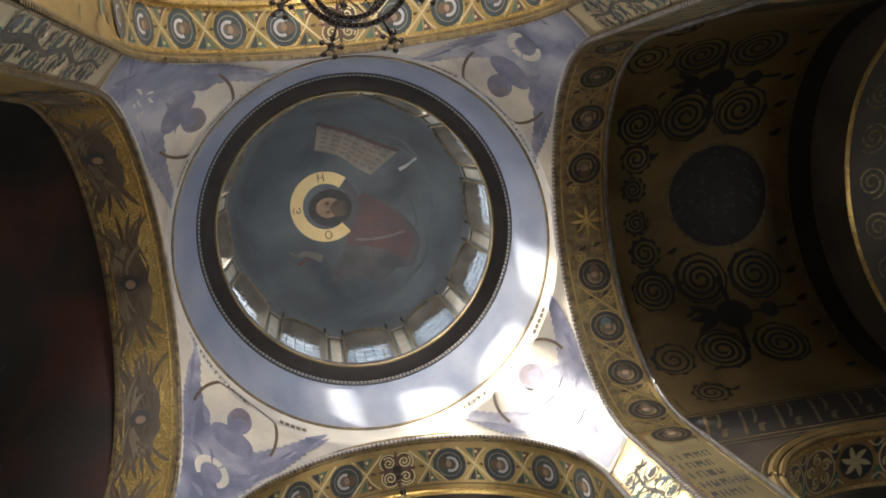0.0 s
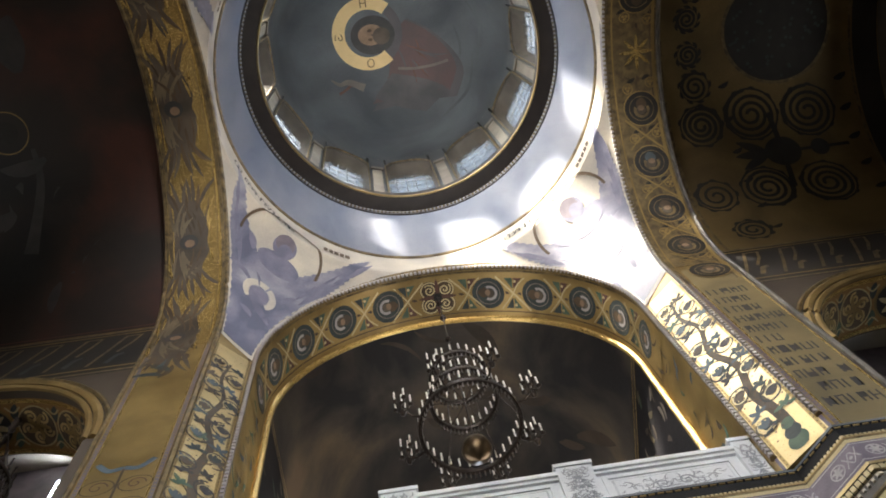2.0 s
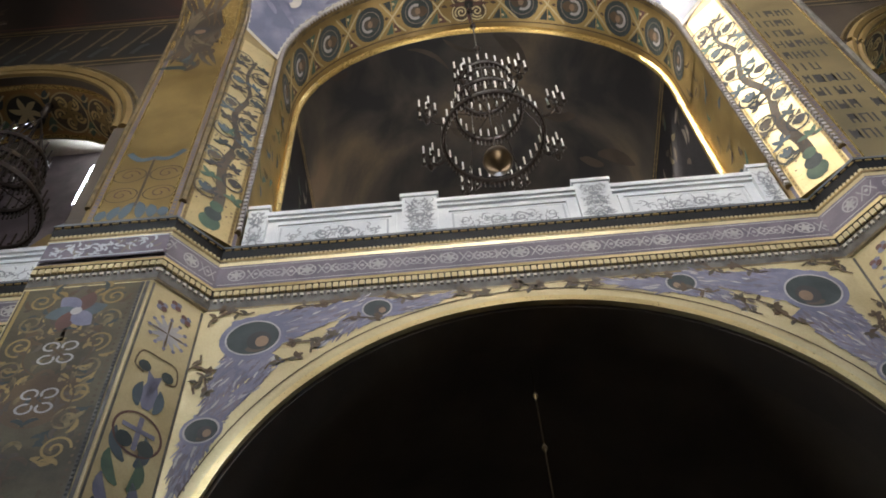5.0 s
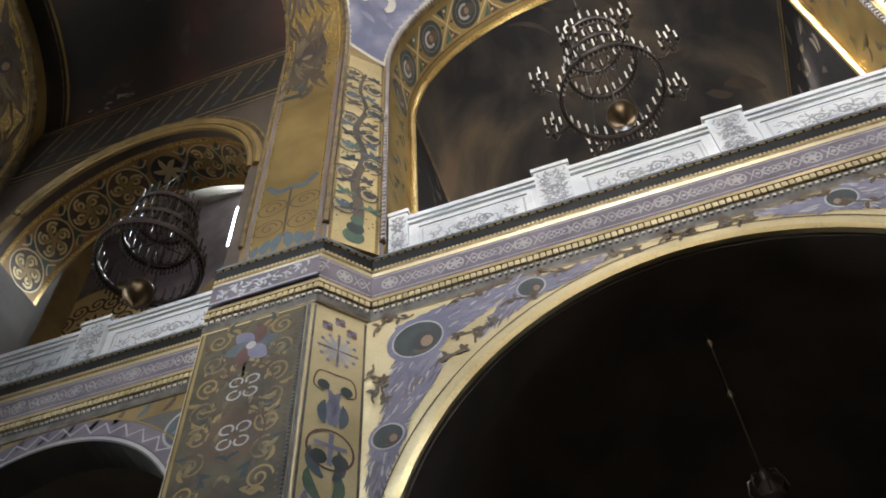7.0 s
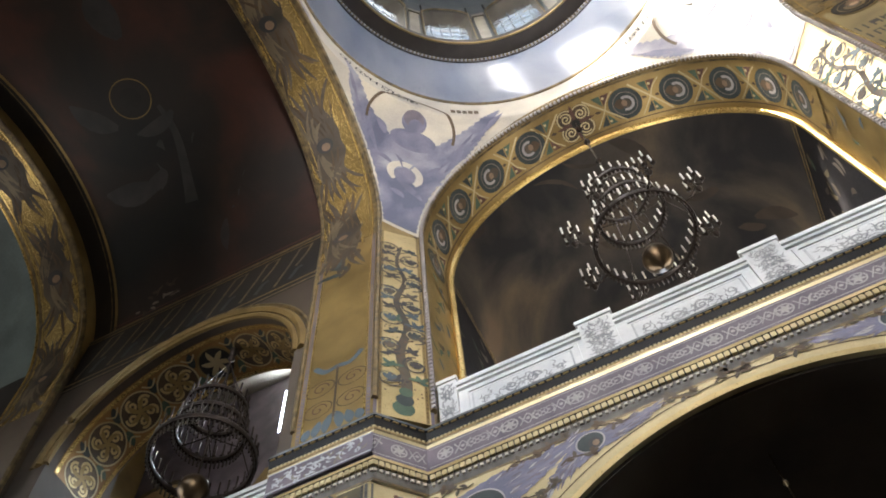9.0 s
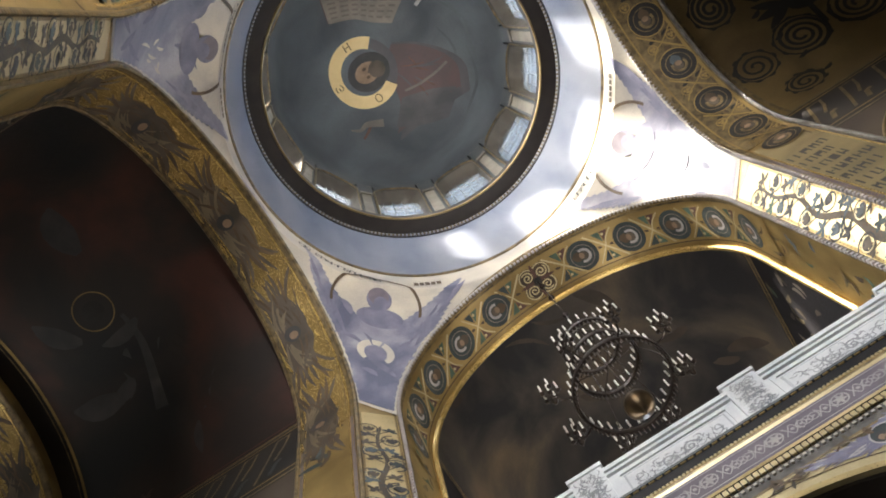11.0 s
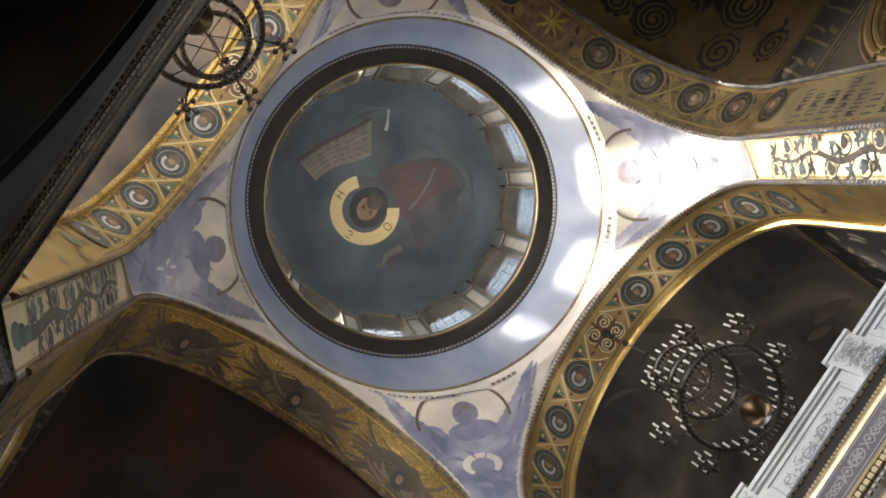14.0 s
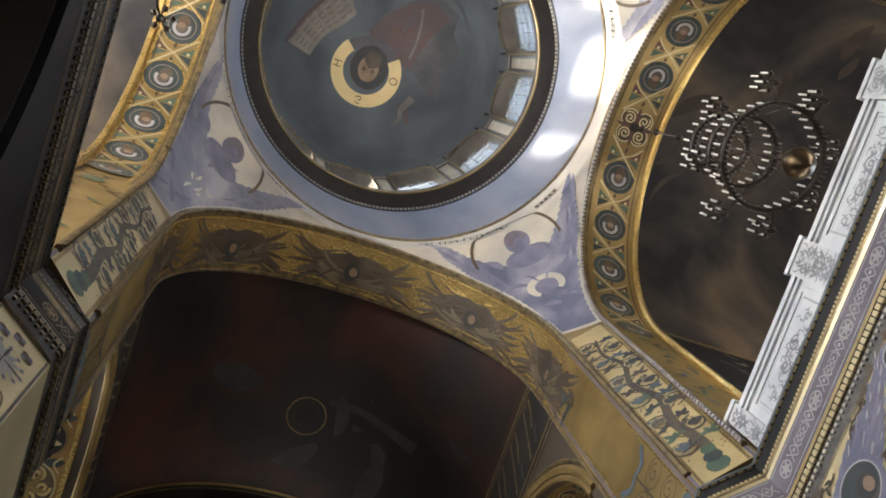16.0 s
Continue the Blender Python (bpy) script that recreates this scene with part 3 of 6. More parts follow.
def on_plane(o, ex, ey):
    o, ex, ey = Vector(o), Vector(ex).normalized(), Vector(ey).normalized()
    n = ex.cross(ey)
    return lambda u, v, h: tuple(o + ex * u + ey * v + n * h)


def on_dome(x, y, h):
    r = RD - h
    return (x, y, ZD + math.sqrt(max(r * r - x * x - y * y, 0.01)))


V_STEPS = [k / 200 for k in range(201)]
MID = [pend(1, 1, 0.5, v) for v in V_STEPS]
RISE_TO = list(np.cumsum([0.0] + [(b - a).length for a, b in zip(MID, MID[1:])]))


def on_pendentive(sx, sy):
    """x: metres to the right of the middle, as seen from the floor, y: metres up along the middle from the chamfer."""
    flip = sx * sy > 0

    def P(x, y, h):
        v = float(np.interp(y, RISE_TO, V_STEPS))
        a, b, m = pend(1, 1, 0, v), pend(1, 1, 1, v), pend(1, 1, 0.5, v)
        width = (math.atan2(b.y, b.x) - math.atan2(a.y, a.x)) * math.hypot(m.x, m.y)
        u = min(max(0.5 + x / width, 0.004), 0.996)
        p = pend(sx, sy, 1 - u if flip else u, v)
        return tuple(p + (Vector((0, 0, 18)) - p).normalized() * h)

    return P


class Paint(Sheet):
    def __init__(self, P, ku=1.0, kv=1.0):
        self.v, self.f, self.m, self.slots = [], [], [], []
        self.P, self.ku, self.kv = P, ku, kv

    def at(self, u, v, h):
        return self.P(u, v, h)

    def ring(self, c, r0, r1, mat, h=0.008, a0=0.0, a1=360.0, n=28, oval=1.0):
        rings = max(1, int((r1 - r0) / 0.15)) + 1
        rows = []
        for j in range(rings + 1):
            r = r0 + (r1 - r0) * j / rings
            rows.append([self.at(c[0] + self.ku * r * math.cos(radians(a0 + (a1 - a0) * i / n)), c[1] + self.kv * oval * r * math.sin(radians(a0 + (a1 - a0) * i / n)), h) for i in range(n + 1)])
        self.grid(rows, mat)

    def disc(self, c, r, mat, h=0.008, n=24, oval=1.0):
        self.ring(c, 0.001, r, mat, h, 0, 360, n, oval)

    def strip(self, pts, w, mat, h=0.008):
        """A brush stroke through pts; w is its width, or a width for each point."""
        rows = []
        for i, p in enumerate(pts):
            a, b = pts[max(i - 1, 0)], pts[min(i + 1, len(pts) - 1)]
            dx, dy = (b[0] - a[0]) / self.ku, (b[1] - a[1]) / self.kv
            q = math.hypot(dx, dy) or 1.0
            ww = (w[i] if isinstance(w, (list, tuple)) else w) / 2
            nx, ny = -dy / q * ww * self.ku, dx / q * ww * self.kv
            rows.append([self.at(p[0] + nx, p[1] + ny, h), self.at(p[0] - nx, p[1] - ny, h)])
        self.grid(rows, mat)

    def leaf(self, p, ang, length, width, mat, h=0.009, bend=0.25):
        pts, ws = [], []
        for i in range(7):
            t = i / 6
            a = radians(ang) + bend * t
            pts.append((p[0] + self.ku * length * t * math.cos(a), p[1] + self.kv * length * t * math.sin(a)))
            ws.append(max(width * math.sin(math.pi * min(t * 0.92 + 0.06, 1)) ** 0.8, 0.004))
        self.strip(pts, ws, mat, h)

    def spiral(self, c, r, mat, turns=2.6, w=0.08, h=0.008, a0=0.0, sense=1):
        n = int(22 * turns)
        self.strip([(c[0] + self.ku * r * (1 - 0.86 * i / n) * math.cos(radians(a0) + sense * 6.2832 * turns * i / n), c[1] + self.kv * r * (1 - 0.86 * i / n) * math.sin(radians(a0) + sense * 6.2832 * turns * i / n)) for i in range(n + 1)], w, mat, h)

    def band(self, lower, upper, mat, h=0.006, n=6):
        rows = []
        for j in range(n + 1):
            t = j / n
            rows.append([self.at(a[0] + (b[0] - a[0]) * t, a[1] + (b[1] - a[1]) * t, h) for a, b in zip(lower, upper)])
        self.grid(rows, mat)

    def rect(self, u0, u1, v0, v1, mat, h=0.006, step=0.25):
        n = max(1, int(abs(u1 - u0) / step))
        m = max(1, int(abs(v1 - v0) / step))
        self.grid([[self.at(u0 + (u1 - u0) * i / n, v0 + (v1 - v0) * j / m, h) for i in range(n + 1)] for j in range(m + 1)], mat)

    def words(self, text, c, size, mat, h=0.008, turn=0.0):
        cu = bpy.data.curves.new("words", "FONT")
        cu.body, cu.size, cu.align_x, cu.align_y = text, size, "CENTER", "CENTER"
        ob = new("words", cu)
        me = bpy.data.meshes.new_from_object(ob.evaluated_get(bpy.context.evaluated_depsgraph_get()))
        cs, sn = math.cos(radians(turn)), math.sin(radians(turn))
        self.add([self.at(c[0] + self.ku * (v.co.x * cs - v.co.y * sn), c[1] + self.kv * (v.co.x * sn + v.co.y * cs), h) for v in me.vertices], [tuple(p.vertices) for p in me.polygons], mat)
        bpy.data.objects.remove(ob)
        bpy.data.curves.remove(cu)
        bpy.data.meshes.remove(me)

    def done(self, name, parent):
        return self.make(name, parent, fix=False)


rnd = random.Random(7)


def curve(pts, n=8):
    """A smooth line through the given points."""
    out = []
    for i in range(len(pts) - 1):
        p0, p1, p2, p3 = pts[max(i - 1, 0)], pts[i], pts[i + 1], pts[min(i + 2, len(pts) - 1)]
        for k in range(n):
            t = k / n
            out.append(tuple(0.5 * (2 * b + (c - a) * t + (2 * a - 5 * b + 4 * c - d) * t * t + (3 * b - a - 3 * c + d) * t ** 3) for a, b, c, d in zip(p0, p1, p2, p3)))
    return out + [pts[-1]]


def rope(P, pts, r, mat, parent, name="rope_moulding", dots=None):
    s = Sheet()
    s.tube([P(u, v, h) for u, v, h in pts], r, mat, 6)
    return s.make(name, parent, smooth=True)


# ---- medallion bands of three arches
def medallion(P, u, parent, dark, metal):
    p = Paint(P)
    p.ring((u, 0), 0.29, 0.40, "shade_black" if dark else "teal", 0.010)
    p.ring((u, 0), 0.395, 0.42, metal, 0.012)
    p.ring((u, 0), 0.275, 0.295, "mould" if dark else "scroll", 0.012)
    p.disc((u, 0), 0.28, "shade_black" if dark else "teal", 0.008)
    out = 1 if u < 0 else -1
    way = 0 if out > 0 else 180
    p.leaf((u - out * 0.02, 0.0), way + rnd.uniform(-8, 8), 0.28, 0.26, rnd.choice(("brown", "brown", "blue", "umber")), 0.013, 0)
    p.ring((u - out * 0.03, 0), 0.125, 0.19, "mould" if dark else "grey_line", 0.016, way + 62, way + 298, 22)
    p.disc((u - out * 0.03, rnd.uniform(-0.02, 0.02)), 0.115, "umber", 0.0145, 14)
    p.disc((u + out * 0.015, rnd.uniform(-0.02, 0.02)), 0.065, "skin", 0.017, 12, 1.25)
    p.done("medallion", parent)


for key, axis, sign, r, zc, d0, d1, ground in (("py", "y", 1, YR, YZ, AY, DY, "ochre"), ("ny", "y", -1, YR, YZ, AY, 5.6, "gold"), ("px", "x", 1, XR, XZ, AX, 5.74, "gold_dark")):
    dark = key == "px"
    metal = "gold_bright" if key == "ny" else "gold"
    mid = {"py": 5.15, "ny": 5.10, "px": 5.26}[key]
    P = on_soffit(axis, sign, r, zc, mid)
    arch = ARCH[key]
    half = r * math.pi / 2
    end = half + zc - ZG - 0.3
    us = [-half - 1.0 + (2 * half + 2.0) * i / 120 for i in range(121)]
    lo, hi = d0 - mid + 0.05, d1 - mid - 0.04
    p = Paint(P)
    if key == "py":
        p.strip([(u, 0.0) for u in us], hi - lo, "gold", 0.003)
    for v, w, m in ((lo + 0.04, 0.05, "mould"), (lo + 0.11, 0.04, metal), (hi - 0.05, 0.07, metal), (hi - 0.12, 0.025, "brown")):
        p.strip([(u, v) for u in us], w, m, 0.009)
    p.done("painted_border", arch)
    step = radians(19.2 if dark else 18.2) * r
    spots = [k for k in range(-5, 6) if k]
    for k in spots:
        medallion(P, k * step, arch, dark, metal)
    for k in range(-5, 5):
        p = Paint(P)
        u0 = (k + 0.5) * step
        near = k in (-1, 0)
        if near:
            u0 += 0.12 if k == 0 else -0.12
        way = 1 if k >= 0 else -1
        tone = metal if dark else "gold_pale"
        if not (dark and near):
            p.strip(curve([(u0 - 0.42, -way * 0.42), (u0 - 0.13, -way * 0.13), (u0 + 0.13, way * 0.13), (u0 + 0.42, way * 0.42)]), 0.045, tone, 0.012)
            p.strip(curve([(u0 - 0.30, way * 0.40), (u0 - 0.16, way * 0.22), (u0, 0.0), (u0 + 0.10, -way * 0.20), (u0 + 0.30, -way * 0.40)]), 0.03, tone, 0.011)
        for q in (1, -1):
            cu, cv = u0 + q * 0.05, -q * way * 0.27
            if dark:
                p.ring((cu, cv), 0.10, 0.125, metal, 0.010, n=16)
                for j in range(3):
                    p.disc((cu + 0.045 * math.cos(2.09 * j), cv + 0.045 * math.sin(2.09 * j)), 0.038, metal, 0.012, 8)
                p.leaf((cu - 0.16, cv), 90 * q, 0.2, 0.09, "shade_black", 0.008, 0.4)
            else:
                e = 1 if cv > 0 else -1
                w = rnd.uniform(0.19, 0.24)
                for f, m in ((-1, "green" if q > 0 else "teal"), (1, "red_brown" if q > 0 else "green")):
                    p.band([(u0 + f * 0.012, e * 0.12), (u0 + f * 0.03, e * 0.13)], [(u0 + f * 0.012, e * 0.385), (u0 + f * w, e * 0.385)], m, 0.008, 3)
                p.disc((u0 + 0.05, e * 0.30), 0.035, "gold_pale", 0.011, 10)
        for f in (-1, 1):
            p.leaf((u0 + f * 0.10, 0), 90 - 90 * f, 0.14, 0.07, "brown", 0.009, 0.2)
        p.done("ribbon_ornament", arch)
    # the crown ornament
    p = Paint(P)
    if dark:
        for k in range(8):
            p.leaf((0, 0), 45 * k, 0.40, 0.085, "gold_bright", 0.010, 0.0)
        p.disc((0, 0), 0.08, "gold_bright", 0.012, 12)
    else:
        for a in (45, 135, 225, 315):
            c = (0.26 * math.cos(radians(a)), 0.26 * math.sin(radians(a)))
            p.disc(c, 0.235, "brown", 0.006, 20)
            p.ring(c, 0.19, 0.225, "gold_pale", 0.011, n=20)
            p.spiral(c, 0.15, "gold_pale", 1.7, 0.035, 0.011, a)
        for a in (0, 90, 180, 270):
            p.leaf((0, 0), a, 0.46, 0.10, "red_brown", 0.012, 0)
        p.disc((0, 0), 0.10, "shade_black", 0.015, 14)
    p.done("crown_ornament", arch)
    # faint leaf painting further down on the pier faces
    for q in () if dark else (1, -1):
        p = Paint(P)
        for j in range(9):
            u = q * (half + 0.9 + 0.6 * j)
            if abs(u) > end - 0.3:
                break
            for k in range(3):
                p.leaf((u + rnd.uniform(-0.2, 0.2), rnd.uniform(-0.35, 0.35)), rnd.uniform(0, 360), rnd.uniform(0.2, 0.45), rnd.uniform(0.06, 0.13), rnd.choice(("blue", "green", "brown", "mould")), 0.006 + 0.001 * k, 0.8)
        p.done("leaf_painting", arch)
    # mouldings of the front and back edges
    tall = [-end + 2 * end * i / 160 for i in range(161)]
    rope(P, [(u, d0 - mid + 0.0, -0.01) for u in tall], 0.055, "mould", arch, "front_moulding")
    rope(P, [(u, d0 - mid - 0.03, -0.12) for u in tall if abs(u) < half], 0.05, "grey_line" if dark else "mould", arch, "outer_moulding")
    s = Sheet()
    for k in range(230):
        u = -end + 2 * end * (k + 0.5) / 230
        x, y, z = P(u, d0 - mid - 0.035, 0.015)
        s.box(x - 0.03, x + 0.03, y - 0.03, y + 0.03, z - 0.03, z + 0.03, "grey_line" if key != "ny" else "mould")
    tagged(s.make("bead_moulding", arch, fix=False), kind="stuff")
    rope(P, [(u, d1 - mid + 0.02, 0.04) for u in tall], 0.05 if dark else 0.07, "soot_mould" if dark else "gold_bright", arch, "gilt_edge")

# ---- winged band of the remaining arch and the one behind it
def wing_band(surface, r, zc, lo, hi, parent, reach):
    P = lambda u, v, h: surface(u, min(max(v, lo + 0.02), hi - 0.02), h)
    half = r * math.pi / 2
    us = [-half - reach + (2 * half + 2 * reach) * i / 120 for i in range(121)]
    p = Paint(P)
    p.strip([(u, (lo + hi) / 2) for u in us], hi - lo - 0.05, "gold_leaf", 0.0025)
    for v, w, m in ((lo + 0.05, 0.06, "mould"), (lo + 0.12, 0.035, "gold_bright"), (hi - 0.06, 0.08, "mould"), (hi - 0.13, 0.03, "gold_bright")):
        p.strip([(u, v) for u in us], w, m, 0.009)
    p.done("painted_border", parent)
    reach = radians(45.8) * r
    for k in range(-2, 3):
        u0 = reach * k
        p = Paint(P)
        n = 0
        lean = rnd.uniform(-0.08, 0.08)
        for q in (1, -1):
            way = 0 if q > 0 else 180
            body = curve([(0.0, 0.38, 0.0), (0.3, 0.45, lean), (0.6, 0.36, lean * 2), (0.85, 0.30, lean), (1.0, 0.27, 0.0)], 6)
            p.band([(u0 + q * u, o - w) for u, w, o in body], [(u0 + q * u, o + w) for u, w, o in body], "umber", 0.006, 8)
            # long wing feathers that end in separate curved tips
            for j in range(9):
                t = j / 8
                v = -0.34 + 0.68 * t + lean
                bend = q * (t - 0.5) * 0.5 + rnd.uniform(-0.3, 0.3)
                start = rnd.uniform(0.66, 0.86)
                p.leaf((u0 + q * start, v * 0.75), way + q * (t - 0.5) * 34, rnd.uniform(0.6, 0.95), 0.085, "brown" if j % 3 == 1 else "umber", 0.0075 + 0.0005 * j, bend)
            # crossed wings over the body: long soft strokes in lighter and darker umber
            for j in range(16):
                side = 1 if j % 2 else -1
                p.leaf((u0 + q * rnd.uniform(0.05, 0.3), side * rnd.uniform(0.05, 0.36)), way + q * side * rnd.uniform(-14, 20), rnd.uniform(0.5, 0.85), rnd.uniform(0.03, 0.085), ("brown", "feather", "umber", "feather")[j % 4], 0.0125 + 0.0004 * j, -q * side * rnd.uniform(0.1, 0.5))
            for j in range(4):
                p.leaf((u0 + q * rnd.uniform(0.2, 0.5), rnd.choice((-1, 1)) * rnd.uniform(0.40, 0.46)), way + rnd.uniform(-8, 8), rnd.uniform(0.3, 0.5), 0.05, "gold_bright", 0.019 + 0.0002 * j, rnd.uniform(-0.2, 0.2))
        p.disc((u0, 0.02), 0.19, "hair", 0.0235, 18, 1.1)
        p.disc((u0 + 0.04, 0.0), 0.10, "skin", 0.025, 14, 1.1)
        p.done("wing_painting", parent)
    p = Paint(P)
    for v in (lo + 0.17, hi - 0.18):
        for i in range(150):
            p.disc((-half + 2 * half * i / 150, v), 0.016, "brown", 0.010, 6)
    p.done("bead_painting", parent)


P = on_soffit("x", -1, XR, XZ, 5.34)
wing_band(P, XR, XZ, AX - 5.34 + 0.03, DX - 5.34 - 0.03, ARCH["nx"], 0.6)
half = XR * math.pi / 2
tall = [(-half - 6.2) + (2 * half + 12.4) * i / 160 for i in range(161)]
rope(P, [(u, AX - 5.34, -0.01) for u in tall], 0.055, "mould", ARCH["nx"], "front_moulding")
rope(P, [(u, AX - 5.37, -0.12) for u in tall if abs(u) < half], 0.05, "grey_line", ARCH["nx"], "outer_moulding")
rope(P, [(u, DX - 5.34, 0.0) for u in tall], 0.04, "mould", ARCH["nx"], "gilt_edge")
far = [o for o in scene.objects if o.name.startswith("transverse_arch")]
for ob, sx in zip(far, (1, -1)):
    P = on_soffit("x", sx, XR, XZ, EX + 0.65)
    if sx < 0:
        wing_band(P, XR, XZ, -0.62, 0.62, ob, 1.5)
    else:
        p = Paint(P)
        for k in range(-4, 5):
            p.spiral((k * 1.15, 0), 0.42, "mould", 2.2, 0.05, 0.01, 40 * k)
        p.done("scroll_painting", ob)
    rope(P, [(u, -0.65, -0.01) for u in tall], 0.06, "gold_bright" if sx > 0 else "mould", ob, "front_moulding")
    rope(P, [(u, 0.65, -0.01) for u in tall], 0.04, "gold_bright", ob, "gilt_edge")

# ---- pendentives: a winged figure in lilac, a halo, lettering
def rows_band(p, rows, mat, h, n=10, ragged=0.0):
    fine = curve(rows, 6)
    out = []
    for i, (v, a, b) in enumerate(fine):
        j = ragged * (1 if i % 2 else -1)
        out.append([p.at(a + (b - a) * k / n + (j if k in (0, n) else 0), v, h) for k in range(n + 1)])
    p.grid(out, mat)


for (sx, sy), parent in PEND.items():
    P = on_pendentive(sx, sy)
    p = Paint(P)
    e = rnd.uniform(-0.08, 0.08)
    rows_band(p, [(0.12, -0.36, 0.34), (0.7, -0.40, 0.40), (1.4, -0.52, 0.52), (2.07, -0.72, 0.74), (2.7, -1.02, 1.03), (3.0, -1.22, 1.22), (3.2, -1.30, 1.28 + e)], "lilac", 0.010, 14, 0.015)
    rows_band(p, [(3.05, -1.28, -0.25), (3.3, -1.42, -0.62), (3.7, -1.62, -1.08), (4.1, -1.78, -1.42), (4.45, -1.90, -1.70), (4.8, -2.02, -1.97)], "lilac", 0.014, 6, 0.03)
    rows_band(p, [(3.05, 0.25, 1.28), (3.3, 0.60, 1.42), (3.7, 1.02, 1.62), (4.1, 1.42, 1.80), (4.4, 1.70, 1.92), (4.66, 1.95, 2.0)], "lilac", 0.014, 6, 0.03)
    for k in range(22):
        q = 1 if k % 2 else -1
        t = k / 21
        p.leaf((q * (0.75 + 0.75 * t) + rnd.uniform(-0.1, 0.1), 2.5 + 1.3 * t), 90 - q * (28 + 14 * t), rnd.uniform(0.5, 0.85), rnd.uniform(0.06, 0.13), rnd.choice(("wing", "wing", "lilac")), 0.016 + 0.0003 * k, 0.1 * q)
    for k in range(14):
        p.leaf((rnd.uniform(-0.5, 0.5), rnd.uniform(0.5, 2.9)), rnd.uniform(40, 140), rnd.uniform(0.35, 0.9), rnd.uniform(0.08, 0.2), rnd.choice(("wing", "lilac", "lilac")), 0.017 + 0.0003 * k, rnd.uniform(-0.8, 0.8))
    p.done("winged_figure_painting", parent)
    p = Paint(P)
    p.ring((-0.08, 3.55), 1.02, 1.09, "brown", 0.026, -8, 190, 48)
    p.disc((0.0, 3.78), 0.30, "wing", 0.024, 20, 1.1)
    p.disc((-0.02, 3.88), 0.25, "frieze", 0.026, 18, 1.0)
    p.disc((0.05, 3.70), 0.17, "wing", 0.028, 14, 1.1)
    p.disc((0.05, 3.25), 0.55, "wing", 0.022, 22, 0.55)
    p.leaf((-0.62, 3.15), 100, 0.45, 0.2, "wing", 0.024, 0.5)
    p.done("halo_painting", parent)
    p = Paint(P)
    c = {(-1, 1): (0.0, 2.15), (1, -1): (0.25, 2.3), (1, 1): (0.0, 2.15), (-1, -1): (0.2, 2.0)}[sx, sy]
    if (sx, sy) == (-1, -1):
        for k in range(7):
            p.leaf((c[0] + rnd.uniform(-0.3, 0.3), c[1] + rnd.uniform(-0.3, 0.3)), rnd.uniform(0, 360), rnd.uniform(0.15, 0.4), 0.07, "cream", 0.03, 0.4)
    else:
        for a, b in ((-50, 62), (70, 105), (112, 232)):
            p.ring(c, 0.25, 0.42, "cream", 0.030, a, b, 14, 0.92)
        p.disc((c[0], c[1] - 0.06), 0.25, "wing", 0.032, 18, 1.0)
    p.done("seraph_ring_painting", parent)
    p = Paint(P)
    letters = "СВ ЕВАНГЕЛИСТЪ"
    for i, ch in enumerate(letters):
        if ch != " ":
            p.words(ch, (-2.05 + 0.15 * i, 4.70 - 0.016 * i), 0.34, "shade_black", 0.03, -5)
    for i in range(5):
        p.rect(0.82 + 0.14 * i, 0.93 + 0.14 * i, 4.42 + 0.012 * i, 4.64 + 0.012 * i, "brown", 0.03)
    p.done("lettering", parent)

# ---- bead and rope rings of the drum
s = Sheet()
s.tube([(RA * math.cos(6.28319 * k / 120), RA * math.sin(6.28319 * k / 120), ZA) for k in range(121)], 0.055, "mould", 6)
s.make("rope_ring", drum, smooth=True)
s = Sheet()
for k in range(240):
    a = 6.28319 * k / 240
    c, d = math.cos(a), math.sin(a)
    r = RB + 0.0
    s.add([(r * math.cos(a + da) * 1.0 + dr * c, r * math.sin(a + da) + dr * d, ZB - 0.26 + dz) for da in (-0.006, 0.006) for dr in (0.0, -0.07) for dz in (0.0, 0.07)], [(0, 1, 3, 2), (4, 6, 7, 5), (0, 4, 5, 1), (2, 3, 7, 6), (1, 5, 7, 3), (0, 2, 6, 4)], "grey_line")
tagged(s.make("bead_course", ring), kind="stuff")
s = Sheet()
for r, z, m in ((RB - 0.02, ZB - 0.14, "mould"), (RB - 0.0, ZB - 0.32, "dark_ring"), (RC + 0.02, ZB + 0.02, "gold_dark")):
    s.tube([(r * math.cos(6.28319 * k / 120), r * math.sin(6.28319 * k / 120), z) for k in range(121)], 0.035, m, 6)
s.make("ring_moulding", ring, smooth=True)

# ---- dome painting: halo, figure, scroll
p = Paint(on_dome)
p.ring((-0.72, -0.10), 0.90, 1.38, "halo", 0.0265, 52, 312, 48)
for ch, x, y, t in (("О", -0.76, 1.05, 0), ("Н", -0.78, -1.22, 0), ("ω", -1.86, -0.1, 0)):
    p.words(ch, (x, y), 0.44, "brown", 0.034, 180 + t)
p.done("halo_painting", dome)
p = Paint(on_dome)
left = curve([(0.05, 0.10), (0.0, 0.9), (-0.15, 1.6), (-0.55, 2.15), (-0.9, 2.5)], 6)
right = curve([(0.75, -0.45), (1.5, 0.0), (2.2, 0.75), (2.45, 1.45), (2.1, 2.25)], 6)
for grow, m, h in ((1.10, "robe_edge", 0.006), (1.0, "robe", 0.010)):
    p.band([(a[0] - 0.4 * (grow - 1), a[1] * grow) for a in left], [(b[0] * grow, b[1] * grow) for b in right], m, h, 10)
p.band(curve([(-0.8, 2.3), (0.2, 2.75), (1.1, 2.95)], 6), curve([(0.0, 1.5), (1.2, 1.8), (2.1, 2.2)], 6), "robe_edge", 0.012, 6)
